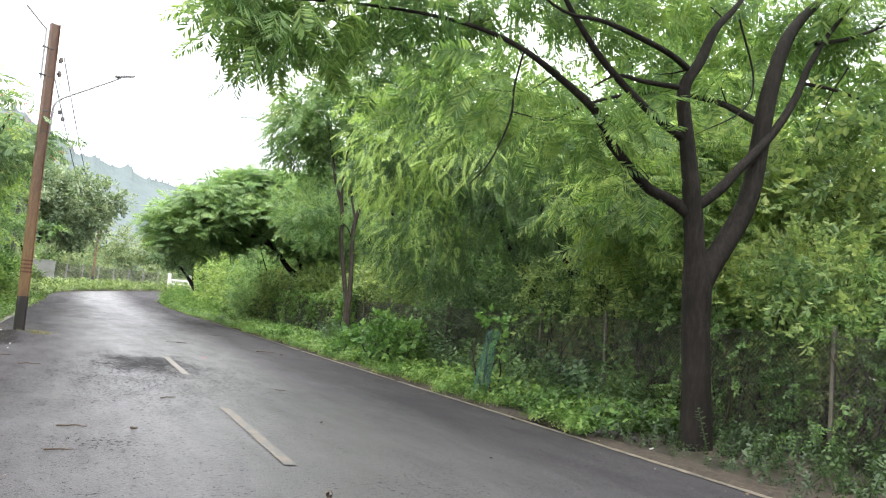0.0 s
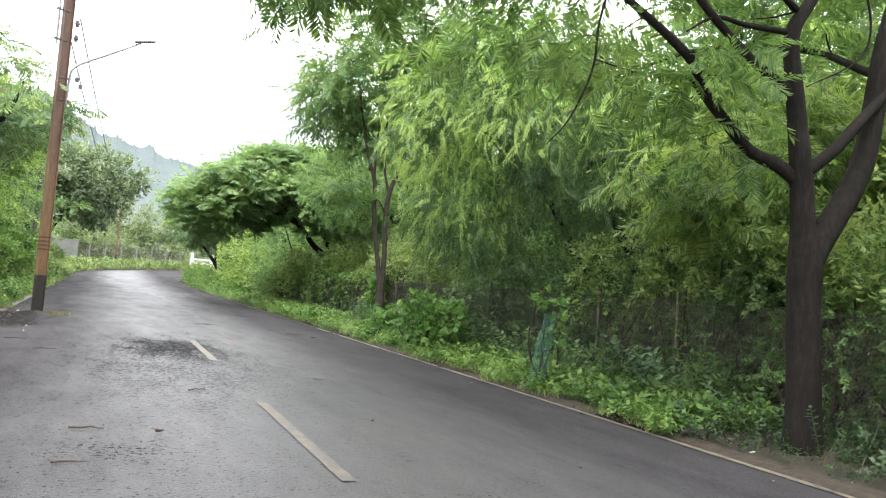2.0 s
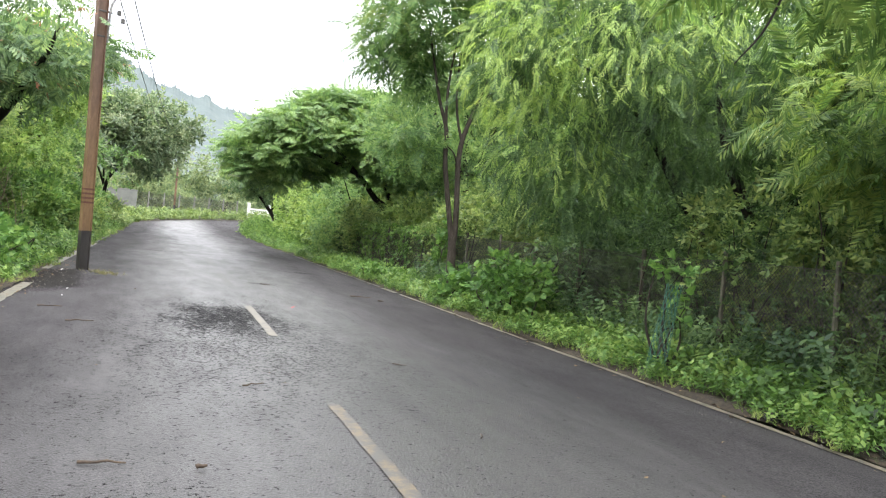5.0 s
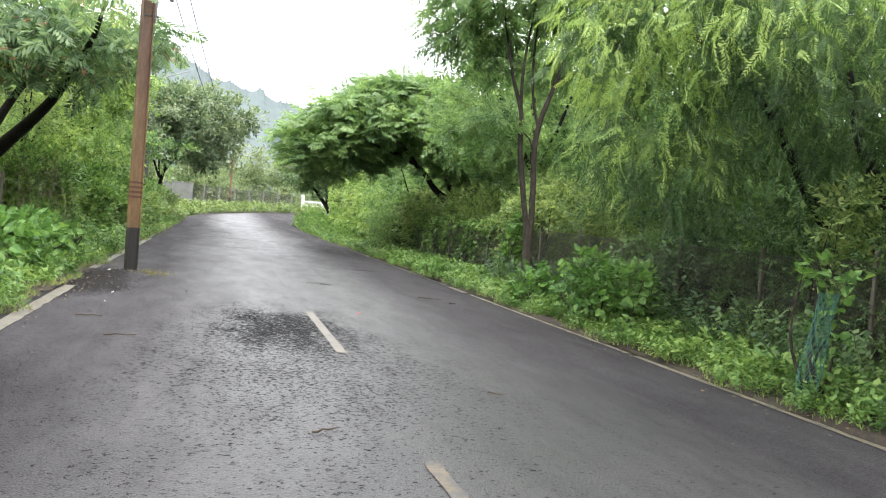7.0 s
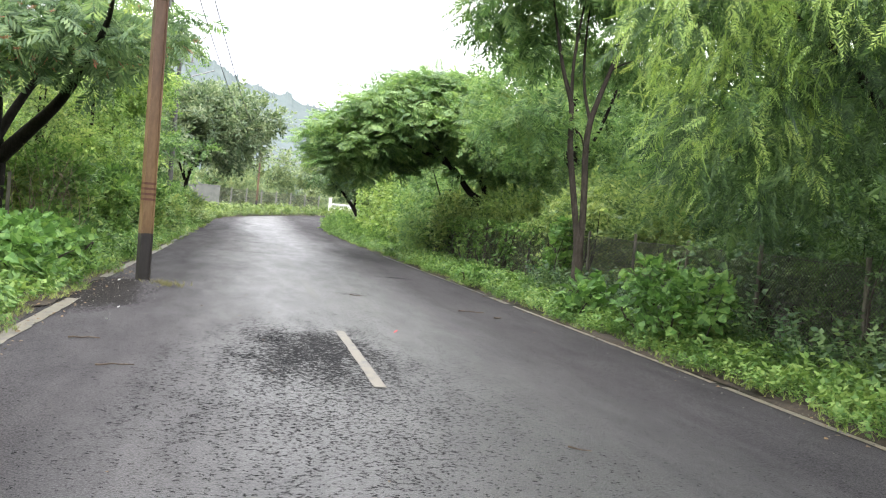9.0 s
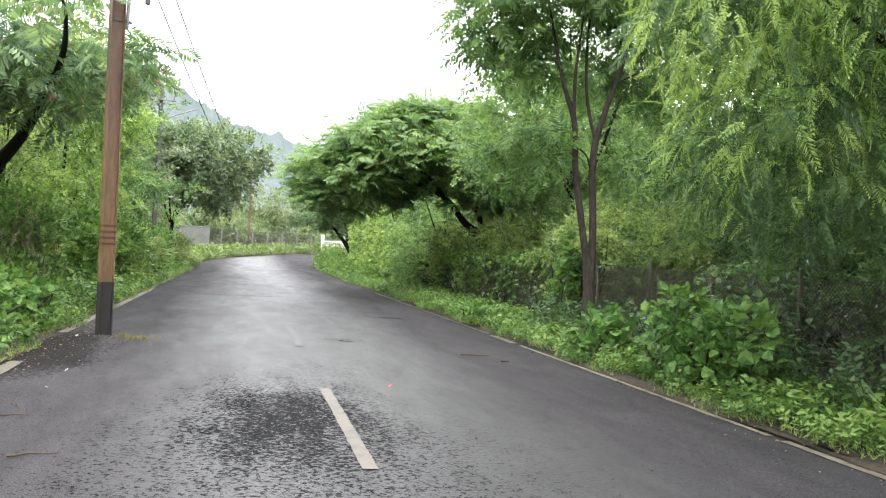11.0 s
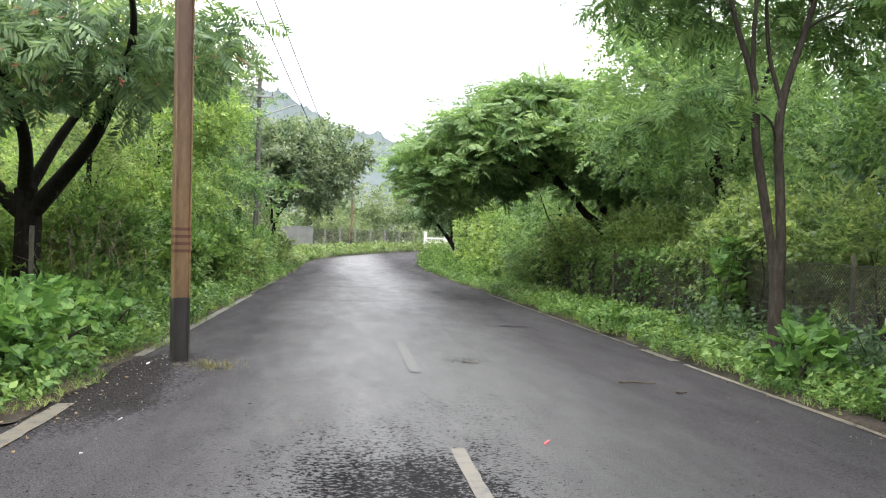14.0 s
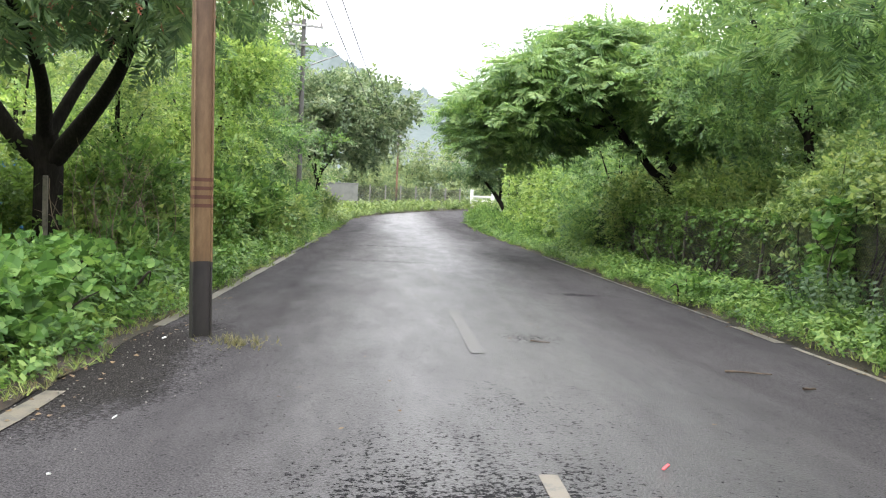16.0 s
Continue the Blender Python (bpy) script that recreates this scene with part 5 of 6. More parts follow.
# ---- trees and shrubs on the left-hand verge ----
tree("feathery_tree", "thick dark-trunked tree with feathery leaves and reddish pods overhanging the pole", (-6.35, 25.5, 0.0),
     [[[0, 0, -0.1, 0.26], [0, 0, 0.6, 0.235], [0.02, 0, 1.8, 0.23], [0.0, -0.1, 2.3, 0.2]],
      [[0, 0, 1.8, 0.17], [-0.5, -0.1, 2.3, 0.15], [-1.0, -0.3, 3.2, 0.1], [-1.8, -0.8, 4.8, 0.03]],
      [[0, 0, 1.8, 0.17], [0.6, -0.3, 2.4, 0.14], [1.5, -1.2, 3.2, 0.10], [2.4, -2.8, 4.2, 0.06], [2.9, -4.8, 4.5, 0.03], [3.1, -6.2, 4.5, 0.012]],
      [[0, -0.1, 2.2, 0.14], [0.2, -0.8, 3.2, 0.10], [0.2, -2.2, 4.4, 0.06], [0.4, -3.8, 5.2, 0.02]],
      [[0, -0.1, 2.2, 0.12], [0.5, 0.6, 3.6, 0.08], [1.4, 1.4, 5.2, 0.03]]],
     [(-1.4, -1.5, 4.2, 1.8, 2.2, 1.0), (0.4, -3.0, 4.2, 1.7, 1.8, 0.9), (2.0, -2.6, 4.3, 1.5, 1.8, 0.8), (3.1, -6.2, 4.45, 0.5, 0.8, 0.22), (3.0, -1.6, 4.7, 1.0, 1.4, 0.45), (1.7, -1.0, 6.0, 1.2, 1.6, 0.6), (-0.2, -1.0, 6.6, 1.6, 1.8, 0.6), (0.8, 0.0, 4.8, 2.0, 2.0, 0.8),
      (0.2, -4.4, 3.6, 1.3, 1.3, 0.7), (-2.2, -3.4, 3.6, 1.4, 1.6, 0.9), (2.2, 1.0, 5.0, 1.3, 1.6, 0.7)], 330, 6,
     T_PLATE, 0.46, M_OVERHANG, M_BARK, 21, 0.12, 0.8, 0.3, "", 420, flat=0.3, toplit=(260, T_PLATE, 0.38, M_WEEP, 0.25, 0.3, 0.1))
side_tree("light_green_tree", "light green feathery roadside tree", (-5.9, 33.0, 0), 6.4, 2.2, T_SPRAY, 0.36, M_SHOOTCREEPER, 22, 300, 8, low=0.05)
side_tree("dark_tree", "dark fine-leaved roadside tree", (-6.4, 38.5, 0), 10.5, 3.0, T_SMALL, 0.48, M_FINE, 24, 260, 8, low=0.1)
side_tree("grey_leaf_tree", "large-leaved grey-green tree overhanging the roadside", (-4.6, 52.0, 0), 8.1, 3.7, T_BIG, 0.58, M_GREYLEAF, 25, 400, 9, low=0.30, lean=(1.0, 0))
side_tree("grey_leaf_tree", "tall grey-green tree behind the verge", (-7.8, 47.0, 0), 10.5, 3.6, T_BIG, 0.6, M_GREYLEAF, 26, 260, 7, low=0.2)
side_tree("dark_tree", "dark fine-leaved roadside tree", (-12.0, 22.5, 0), 6.0, 3.0, T_FROND, 0.5, M_LIGHT, 27, 230, 6, low=0.1)
side_tree("dark_tree", "dark fine-leaved roadside tree", (-11.0, 34.5, 0), 7.0, 3.2, T_SPRAY, 0.45, M_LIGHT, 28, 220, 6, low=0.1)
side_tree("light_green_tree", "light green bushy tree behind the verge", (-10.5, 16.0, 0), 6.5, 3.2, T_SPRAY, 0.44, M_LIGHT, 29, 220, 6, low=0.1)
for k, (x, y, w, h, mat, n, tm) in enumerate((
        (-7.4, 16.4, 1.3, 1.8, M_LIGHT, 700, T_SMALL), (-8.4, 19.0, 1.5, 2.2, M_LIGHT, 700, T_SMALL), (-8.6, 22.5, 1.4, 2.2, M_LIGHT, 700, T_SPRAY), (-5.8, 28.4, 1.0, 1.6, M_LIGHT, 800, T_SPRAY),
        (-7.6, 27.6, 1.2, 2.2, M_LIGHT, 700, T_SMALL), (-5.9, 31.2, 1.1, 1.9, M_LIGHT, 800, T_SPRAY), (-6.2, 35.5, 1.2, 2.0, M_FEATHER_DARK, 700, T_SPRAY), (-6.0, 39.0, 1.3, 2.2, M_FEATHER_DARK, 700, T_SPRAY),
        (-5.6, 43.0, 1.3, 2.0, M_FINE, 600, T_SPRAY), (-5.4, 47.5, 1.3, 2.0, M_FINE, 600, T_SPRAY), (-5.0, 51.5, 1.2, 1.7, M_LIGHT, 500, T_SPRAY), (-5.6, 56.5, 1.5, 1.7, M_LIGHT, 450, T_SPRAY),
        (-9.8, 26.0, 1.8, 2.8, M_LIGHT, 600, T_SMALL), (-4.9, 34.0, 0.8, 0.9, M_LIGHT, 400, T_SPRAY), (-5.2, 25.8, 0.8, 0.8, M_WEED, 400, T_SPRAY), (-5.4, 27.2, 0.85, 2.2, M_WEED, 620, T_SPRAY), (-4.95, 30.4, 0.8, 1.9, M_WEED, 600, T_SPRAY), (-4.9, 33.6, 0.85, 1.8, M_WEED, 560, T_SPRAY), (-4.8, 37.0, 0.8, 1.7, M_LIGHT, 520, T_SPRAY), (-7.3, 22.8, 0.9, 1.7, M_WEED, 500, T_SPRAY), (-8.0, 25.6, 1.1, 2.3, M_SHOOTCREEPER, 600, T_SMALL), (-7.0, 29.6, 1.1, 2.9, M_SHOOTCREEPER, 800, T_SMALL), (-8.6, 31.5, 1.4, 3.4, M_SHOOTCREEPER, 900, T_SMALL), (-6.4, 26.9, 0.8, 1.9, M_SHOOTCREEPER, 600, T_SMALL))):
    lumps = [(rs.normal(0, 0.35 * w), rs.normal(0, 0.4 * w), h * q, w * rs.uniform(0.6, 0.9), w * rs.uniform(0.7, 1.0), h * 0.3) for q in (0.25, 0.5, 0.68, 0.74)]
    shrub("roadside_shrub", "leafy green shrub behind the verge weeds", (x, y, 0.0), lumps, n, T_BIG if tm is T_SPRAY else T_SPRAY, 0.36, mat, 500 + k, "roadside shrubs", 12)

# ---- far trees beyond the bend ----
rs = np.random.default_rng(71)
FAR = [(-9, 72, 8, 3.6), (-10, 84, 9, 4.2), (-5, 104, 10, 4.5), (1, 108, 9, 4.2), (6, 106, 9.5, 4.2), (11, 110, 10, 4.6), (17, 112, 9, 4.4), (23, 108, 10, 4.6), (-14, 98, 11, 5), (-2, 124, 13, 5.5),
       (8, 128, 13, 5.5), (17, 130, 13, 5.5), (27, 124, 12, 5.2), (-15, 118, 13, 5.5), (16, 84, 8, 4.0), (20, 72, 8, 4.0), (15, 64, 8, 4.0), (13, 50, 8.5, 3.8), (14, 41, 9, 3.8), (-13, 58, 9, 4), (-12, 46, 9, 4)]
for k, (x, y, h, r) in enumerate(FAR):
    side_tree("distant_tree", "distant green tree beyond the far fence, haze in its leaf colour", (x, y, float(rise(y))), h * (0.78 if y > 95 else 1.0), r, T_SPRAY, 1.0, M_FAR, 700 + k, 110, 5, low=0.0, group="distant trees")


# ---- the wood that closes the view behind both verges ----
def thicket(name, label, lumps, n, size, mat, seed):
    rng = np.random.default_rng(seed)
    pts, out = sample_lumps(rng, lumps, n, 0.6)
    pts[:, 2] = np.maximum(pts[:, 2], 0.1)
    v, f = scatter(rng, T_SPRAY, pts, out + rng.normal(0, 0.6, (n, 3)), size * rng.uniform(0.7, 1.3, n))
    single(name, mesh_data(name, v, f, mat), mat, label, "woodland", kind="stuff")


rs = np.random.default_rng(73)
thicket("woodland", "dense green woodland behind the fence", [(rs.uniform(13, 19), y, rs.uniform(1.5, 5.5), rs.uniform(2, 3.2), rs.uniform(2.2, 3.4), rs.uniform(1.6, 2.8)) for y in np.arange(-8, 64, 1.3)], 6000, 1.0, M_FEATHER_DARK, 74)
thicket("woodland", "dense green woodland behind the left verge", [(rs.uniform(-18, -12.5), y, rs.uniform(1.5, 5.0), rs.uniform(2, 3.2), rs.uniform(2.2, 3.4), rs.uniform(1.6, 2.6)) for y in np.arange(8, 92, 1.5)], 5000, 1.05, M_LIGHT, 75)

thicket("woodland", "green woodland behind the far fence, haze in its leaf colour", [(x, rs.uniform(99, 106), rs.uniform(0.8, 3.0), rs.uniform(1.6, 2.6), rs.uniform(1.5, 2.5), rs.uniform(1.4, 2.4)) for x in np.arange(-16, 36, 1.2)], 4500, 0.9, M_FAR, 76)

# two trees out of view, added to keep sky light off the verge
side_tree("unseen_shade_tree", "unseen tall leafy tree added behind the start of the walk to shade the verge", (6.9, 1.4, 0), 7.5, 3.0, T_FROND, 0.7, M_FEATHER_DARK, 801, 220, 6, low=0.12)
side_tree("unseen_shade_tree", "unseen tall leafy tree added behind the start of the walk to shade the verge", (5.9, -3.2, 0), 8.0, 3.4, T_FROND, 0.7, M_FEATHER_DARK, 802, 220, 6, low=0.12)

# thin-stemmed saplings among the left-hand shrubs
for k, (x, y, h, r) in enumerate(((-6.2, 28.2, 5.0, 1.4),)):
    side_tree("slender_tree", "slender sparse tree with thin dark stems among shrubs", (x, y, 0), h, r, T_SMALL, 0.34, M_LIGHT, 820 + k, 110, 5, low=0.3, group="slender trees")


# bushy weeds closing the right verge at the start of the bend
for k, (x, y, w, h) in enumerate(((4.7, 51.0, 0.6, 0.7), (4.7, 54.5, 0.7, 0.9), (4.75, 58.0, 0.8, 1.0), (4.85, 61.5, 0.8, 1.0), (5.1, 64.5, 0.9, 1.0), (4.7, 47.5, 0.55, 0.6), (4.7, 44.0, 0.55, 0.6), (5.6, 67.5, 0.9, 1.0))):
    shrub("verge_bush", "bushy bright green weeds spilling over the road edge", (x, y, float(rise(y))), [(0, 0, 0.4 * h, w, 1.6, 0.45 * h), (0.4, 0.4, 0.7 * h, w * 0.8, 1.2, 0.35 * h)], 330, T_SPRAY, 0.34, M_WEED, 540 + k, "verge bushes", 8)


def dry_shrub(base, seed):
    """A tangle of bare brown twigs with a few leaves left."""
    rng = np.random.default_rng(seed)
    ob = thing("dry_shrub", "tangled brown dry shrub with few leaves beneath the overhanging tree", "shrub", base, "dry shrubs")
    st, ends = [], []
    for k in range(24):
        a, r, h = rng.uniform(0, 6.28), rng.uniform(0.2, 1.0), rng.uniform(0.8, 2.3)
        foot = np.array([math.cos(a) * r * 0.35, math.sin(a) * r * 0.35, -0.05])
        tip = np.array([math.cos(a) * r, math.sin(a) * r, h]) + rng.normal(0, 0.15, 3)
        mid = (foot + tip) / 2 + rng.normal(0, 0.28, 3)
        path = smooth_path([[*foot, 0.012], [*mid, 0.008], [*tip, 0.003]], 3)
        st.append(tube(path, 4))
        for j in range(3):
            q = path[rng.integers(2, len(path))][:3]
            e = q + rng.normal(0, 0.22, 3)
            st.append(tube([[*q, 0.005], [*e, 0.002]], 3))
            ends.append(e)
    tagged(part("twig_tangle", mesh_data("twig_tangle", *join(st), M_DRYTWIG, True), M_DRYTWIG, ob), kind="stuff")
    ends = np.array(ends)
    vv, ff = scatter(rng, T_SMALL, ends, rng.normal(0, 1, ends.shape), rng.uniform(0.12, 0.24, len(ends)))
    part("foliage", mesh_data("foliage", vv, ff, M_WEED), M_WEED, ob)


for k, p in enumerate(((-5.4, 25.6, 0), (-5.7, 27.0, 0))):
    dry_shrub(p, 560 + k)

# ---- weeds along the verges ----
def clear_of_road(x, y, gap=0.05):
    r = x - bend(y)
    return (r < LEFT - gap) | (r > RIGHT + gap)


def verge(name, label, side, y0, y1, n, seed, wide, templates, size, mat, near=0.08, up=1.0, power=1.6):
    rng = np.random.default_rng(seed)
    y = y0 + (y1 - y0) * rng.random(n) ** 1.25
    d = near + wide * rng.random(n) ** power
    d = d + 0.12 * np.sin(y * 1.9) + 0.08 * np.sin(y * 4.7 + 1)
    x = np.where(side > 0, RIGHT + d, LEFT - 0.15 - d) + bend(y)
    z = 0.02 + 0.02 * rng.random(n) + rise(y)
    lift = np.clip(d / 0.8, 0.15, 1.0)
    ways = rng.normal(0, 0.55, (n, 3))
    ways[:, 2] = up
    s = size * rng.uniform(0.6, 1.3, n) * (0.45 + 0.55 * lift)
    v, f = scatter(rng, templates, np.stack([x, y, z], 1), ways, s, up=rng.normal(size=(n, 3)), roll=0.3)
    me = mesh_data(name, v, f, mat)
    single(name, me, mat, label, "weeds", kind="stuff")


T_TUFT_UP = [(v[:, [0, 2, 1]] * np.array([1, 1, -1]), f) for v, f in T_GRASS]
verge("verge_weeds", "low leafy weeds along the right verge", 1, 9, 62, 9500, 81, 1.9, T_WEED, 0.30, M_WEED, 0.12, 1.0, 1.25)
verge("verge_weeds", "dense weeds under the canopy tree, shade put into their colour", 1, -2, 9.9, 1100, 88, 1.75, T_TALLWEED, 0.40, M_SHADED_WEED, 0.30, 0.8, 0.8)
verge("verge_weeds", "leafy weeds under the canopy tree", 1, -2, 9.9, 650, 89, 1.3, T_WEED, 0.15, M_SHADED_WEED, 0.10, 1.0, 1.2)
verge("verge_weeds", "taller leafy weeds against the fence", 1, 9.5, 24, 600, 86, 0.8, T_TALLWEED, 0.7, M_FEATHER_DARK, 1.1, 1.0, 1.0)
verge("verge_weeds", "low leafy weeds along the left verge", -1, 14, 66, 8500, 82, 2.4, T_WEED, 0.38, M_WEED, 0.15, 1.0, 1.2)
verge("verge_weeds", "low weeds beside the parked car", -1, -8, 14, 2600, 91, 4.5, T_WEED, 0.26, M_WEED, 0.3, 1.0, 0.7)
verge("verge_weeds", "taller leafy weeds on the left verge", -1, 22, 60, 1800, 87, 1.4, T_TALLWEED, 0.6, M_WEED, 1.3, 1.0, 1.0)
verge("verge_grass", "short grass at the right road edge", 1, 9, 60, 2400, 83, 0.9, T_TUFT_UP, 0.17, M_GRASS, 0.02)
verge("verge_grass", "short grass at the left road edge", -1, 6, 66, 4500, 84, 1.2, T_TUFT_UP, 0.20, M_GRASS, 0.02)
verge("verge_grass", "dry grass and low weeds at the left kerb", -1, 13, 24, 900, 90, 0.7, T_TUFT_UP, 0.13, M_DRYGRASS, 0.0)
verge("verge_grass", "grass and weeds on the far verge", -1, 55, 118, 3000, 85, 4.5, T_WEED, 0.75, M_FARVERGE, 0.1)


# ---- far fence, wall and gate at the bend ----
def far_fence():
    ob = thing("boundary_fence", "grey concrete-post fence along the outer side of the bend", "fence", (0, 0, 0.75))
    bm = bmesh.new()
    box(bm, (0.13, 0.13, 2.5), (0, 0, 0.95), 0.02)
    post = part("post", bm, M_CONCRETE, ob)
    pts = [(-5.6 + 1.42 * k, 84.5 + 0.35 * k) for k in range(9)]
    panel = mesh_data("wire_panel", *link_panel(1.46, 1.8, 0.15, 0.014), M_LINK)
    for k, (x, y) in enumerate(pts):
        p = post if k == 0 else new("post", post.data)
        p.parent = ob
        p.matrix_basis = pose(x, y, 0)
        if k + 1 < len(pts):
            w = tagged(new("wire_panel", panel), kind="stuff")
            w.parent = ob
            w.matrix_basis = pose(x, y, 0.25, 0, 0, -76)


far_fence()
bm = bmesh.new()
box(bm, (3.6, 0.2, 2.3), (0, 0, 1.0), 0.02)
box(bm, (3.7, 0.28, 0.1), (0, 0, 2.15), 0.02)
single("boundary_wall", bm, M_WALL, "short pale cement boundary wall beside the far fence", "wall", (-5.4, 79, 0.65), turn=14)


def gate():
    ob = thing("gate", "white painted metal gate between white posts at the bend", "gate", (8.3, 90.5, 1.2), "", -24)
    for x in (-1.1, 1.1):
        bm = bmesh.new()
        box(bm, (0.28, 0.28, 1.9), (x, 0, 0.75), 0.03)
        box(bm, (0.34, 0.34, 0.08), (x, 0, 1.72), 0.02)
        part("gate_post", bm, M_WHITE, ob)
    for z in (0.2, 0.65, 1.1):
        bm = bmesh.new()
        box(bm, (1.9, 0.07, 0.16), (0, 0, z), 0.01)
        part("rail", bm, M_WHITE, ob)
    for k in range(9):
        bm = bmesh.new()
        box(bm, (0.05, 0.04, 1.0), (-0.85 + 0.21 * k, 0.02, 0.65), 0.01)
        part("bar", bm, M_WHITE, ob)


gate()


# ---- the hill behind ----
def hill():
    xs = np.concatenate([np.linspace(-900, -160, 40), np.arange(-158, 158, 1.0), np.linspace(160, 900, 40)])
    X, V = np.meshgrid(xs, np.linspace(0, 1, 24))
    ridge = 90 + 36 / (1 + np.exp((X + 28) / 20)) + 2.0 * np.sin(X / 11.0) + 1.0 * np.sin(X / 4.0 + 2)
    rng = np.random.default_rng(3)
    jag = np.maximum(0, rng.normal(0, 1.3, xs.shape)) + np.maximum(0, np.convolve(rng.normal(0, 3.0, xs.shape), np.ones(4) / 4, "same"))
    Z = ridge * V + jag[None] * V ** 14 - 5
    Y = 640 - 220 * (1 - V) + 20 * np.sin(X / 60)
    tagged(new("backdrop_hill", grid_mesh("backdrop_hill", X, Y, Z, M_HILL)), "blue-green wooded hill under a white sky, haze painted into its colour", "hill", "", "structure")


hill()


# ---- the parked white car ----
def car():
    ob = thing("car", "white parked hatchback with black wing mirrors, half on the verge", "car", (-3.66, 10.75, 0.03))
    # side outline, from the tail (y = -1.95) to the nose (y = 1.95)
    lower = [(-1.93, 0.30), (-1.95, 0.62), (-1.90, 0.92), (-1.72, 0.98), (-0.9, 0.96), (0.7, 0.93), (1.15, 0.90), (1.60, 0.80), (1.86, 0.66), (1.95, 0.48), (1.90, 0.26), (1.5, 0.20), (-1.5, 0.20)]
    upper = [(-1.84, 0.93), (-1.66, 1.30), (-1.35, 1.46), (-0.6, 1.50), (0.05, 1.44), (0.55, 1.16), (0.92, 0.90)]

    def shell(outline, half, inset):
        bm = bmesh.new()
        rows = []
        for x, k in ((-half, inset), (-half + 0.07, 0.0), (0, 0.0), (half - 0.07, 0.0), (half, inset)):
            cy = sum(p[0] for p in outline) / len(outline)
            cz = sum(p[1] for p in outline) / len(outline)
            rows.append([bm.verts.new((x * (1 - 0.10 * max(0, abs(y) - 1.2)), cy + (y - cy) * (1 - k), cz + (z - cz) * (1 - k))) for y, z in outline])
        n = len(outline)
        for a, c in zip(rows, rows[1:]):
            for i in range(n):
                bm.faces.new((a[i], a[(i + 1) % n], c[(i + 1) % n], c[i]))
        bm.faces.new(rows[0][::-1])
        bm.faces.new(rows[-1])
        bmesh.ops.recalc_face_normals(bm, faces=bm.faces)
        for f in bm.faces:
            f.smooth = True
        return bm

    body = part("body", shell(lower, 0.85, 0.05), M_CAR, ob)
    cabin = part("cabin", shell(upper, 0.70, 0.06), M_CAR, ob)
    for sx in (-1, 1):
        for y0, y1 in ((-1.42, -0.66), (-0.58, 0.42)):
            bm = bmesh.new()
            vs = [bm.verts.new((sx * (0.712 + 0.004), y, z)) for y, z in ((y0, 1.0), (y1, 1.0), (min(y1, 0.12), 1.34), (y0 + 0.06, 1.38))]
            bm.faces.new(vs if sx > 0 else vs[::-1])
            g = bmesh.ops.extrude_face_region(bm, geom=bm.faces[:])
            bmesh.ops.translate(bm, vec=(-sx * 0.02, 0, 0), verts=[e for e in g["geom"] if isinstance(e, bmesh.types.BMVert)])
            part("side_window", bm, M_GLASS, cabin)
    for nm, pts in (("windscreen", ((0.14, 1.43), (0.62, 1.13), (0.90, 0.93))), ("rear_window", ((-1.62, 1.36), (-1.80, 1.02)))):
        bm = bmesh.new()
        sg = 1 if nm == "windscreen" else -1
        rows = [[bm.verts.new((x, y + sg * 0.016, z + 0.016)) for x in (-0.6, -0.3, 0, 0.3, 0.6)] for y, z in pts]
        for a, c in zip(rows, rows[1:]):
            for i in range(4):
                bm.faces.new((a[i], a[i + 1], c[i + 1], c[i]))
        part(nm, bm, M_GLASS, cabin)
    for sx in (-1, 1):
        bm = bmesh.new()
        box(bm, (0.20, 0.11, 0.13), (sx * 0.96, 0.32, 1.02), 0.035)
        rod(bm, (sx * 0.80, 0.33, 0.97), (sx * 0.90, 0.32, 1.0), 0.025)
        part("wing_mirror", bm, M_GLOSSBLACK, ob, "black wing mirror")
        bm = bmesh.new()
        box(bm, (0.30, 0.10, 0.16), (sx * 0.60, 1.84, 0.66), 0.03)
        part("headlight", bm, M_CLEARLAMP, ob, "clear headlight")
        bm = bmesh.new()
        box(bm, (0.16, 0.08, 0.30), (sx * 0.70, -1.90, 0.84), 0.025)
        part("tail_light", bm, M_REDLAMP, ob, "red tail light")
        for y in (-1.22, 1.18):
            wheel = part("wheel", bmesh.new(), M_BLACK, ob)
            wheel.matrix_basis = pose(sx * 0.77, y, 0.30)
            arch = bmesh.new()
            rod(arch, (sx * 0.60, y, 0.30), (sx * 0.852, y, 0.30), 0.37, 24)
            part("wheel_arch", arch, M_BLACK, ob)
            tyre = [[0.155, -0.09], [0.27, -0.10], [0.31, -0.075], [0.315, 0.0], [0.31, 0.075], [0.27, 0.10], [0.155, 0.09]]
            bm = bmesh.new()
            rings = []
            for k in range(28):
                a = 2 * math.pi * k / 28
                rings.append([bm.verts.new((w, r * math.cos(a), r * math.sin(a))) for r, w in tyre])
            for k in range(28):
                p, q = rings[k], rings[(k + 1) % 28]
                for i in range(len(tyre)):
                    j2 = (i + 1) % len(tyre)
                    bm.faces.new((p[i], p[j2], q[j2], q[i]))
            for f in bm.faces:
                f.smooth = True
            t = part("tyre", bm, M_BLACK, wheel)
            t.matrix_basis = pose(sx * 0.02, 0, 0)
            bm = bmesh.new()
            rod(bm, (sx * 0.03, 0, 0), (sx * 0.06, 0, 0), 0.06, 14)
            for k in range(7):
                a = 2 * math.pi * k / 7
                box(bm, (0.03, 0.05, 0.20), (sx * 0.05, 0.12 * math.cos(a + math.pi / 2), 0.12 * math.sin(a + math.pi / 2)), 0.0, 0, math.degrees(a))
            part("rim", bm, M_RIM, wheel)
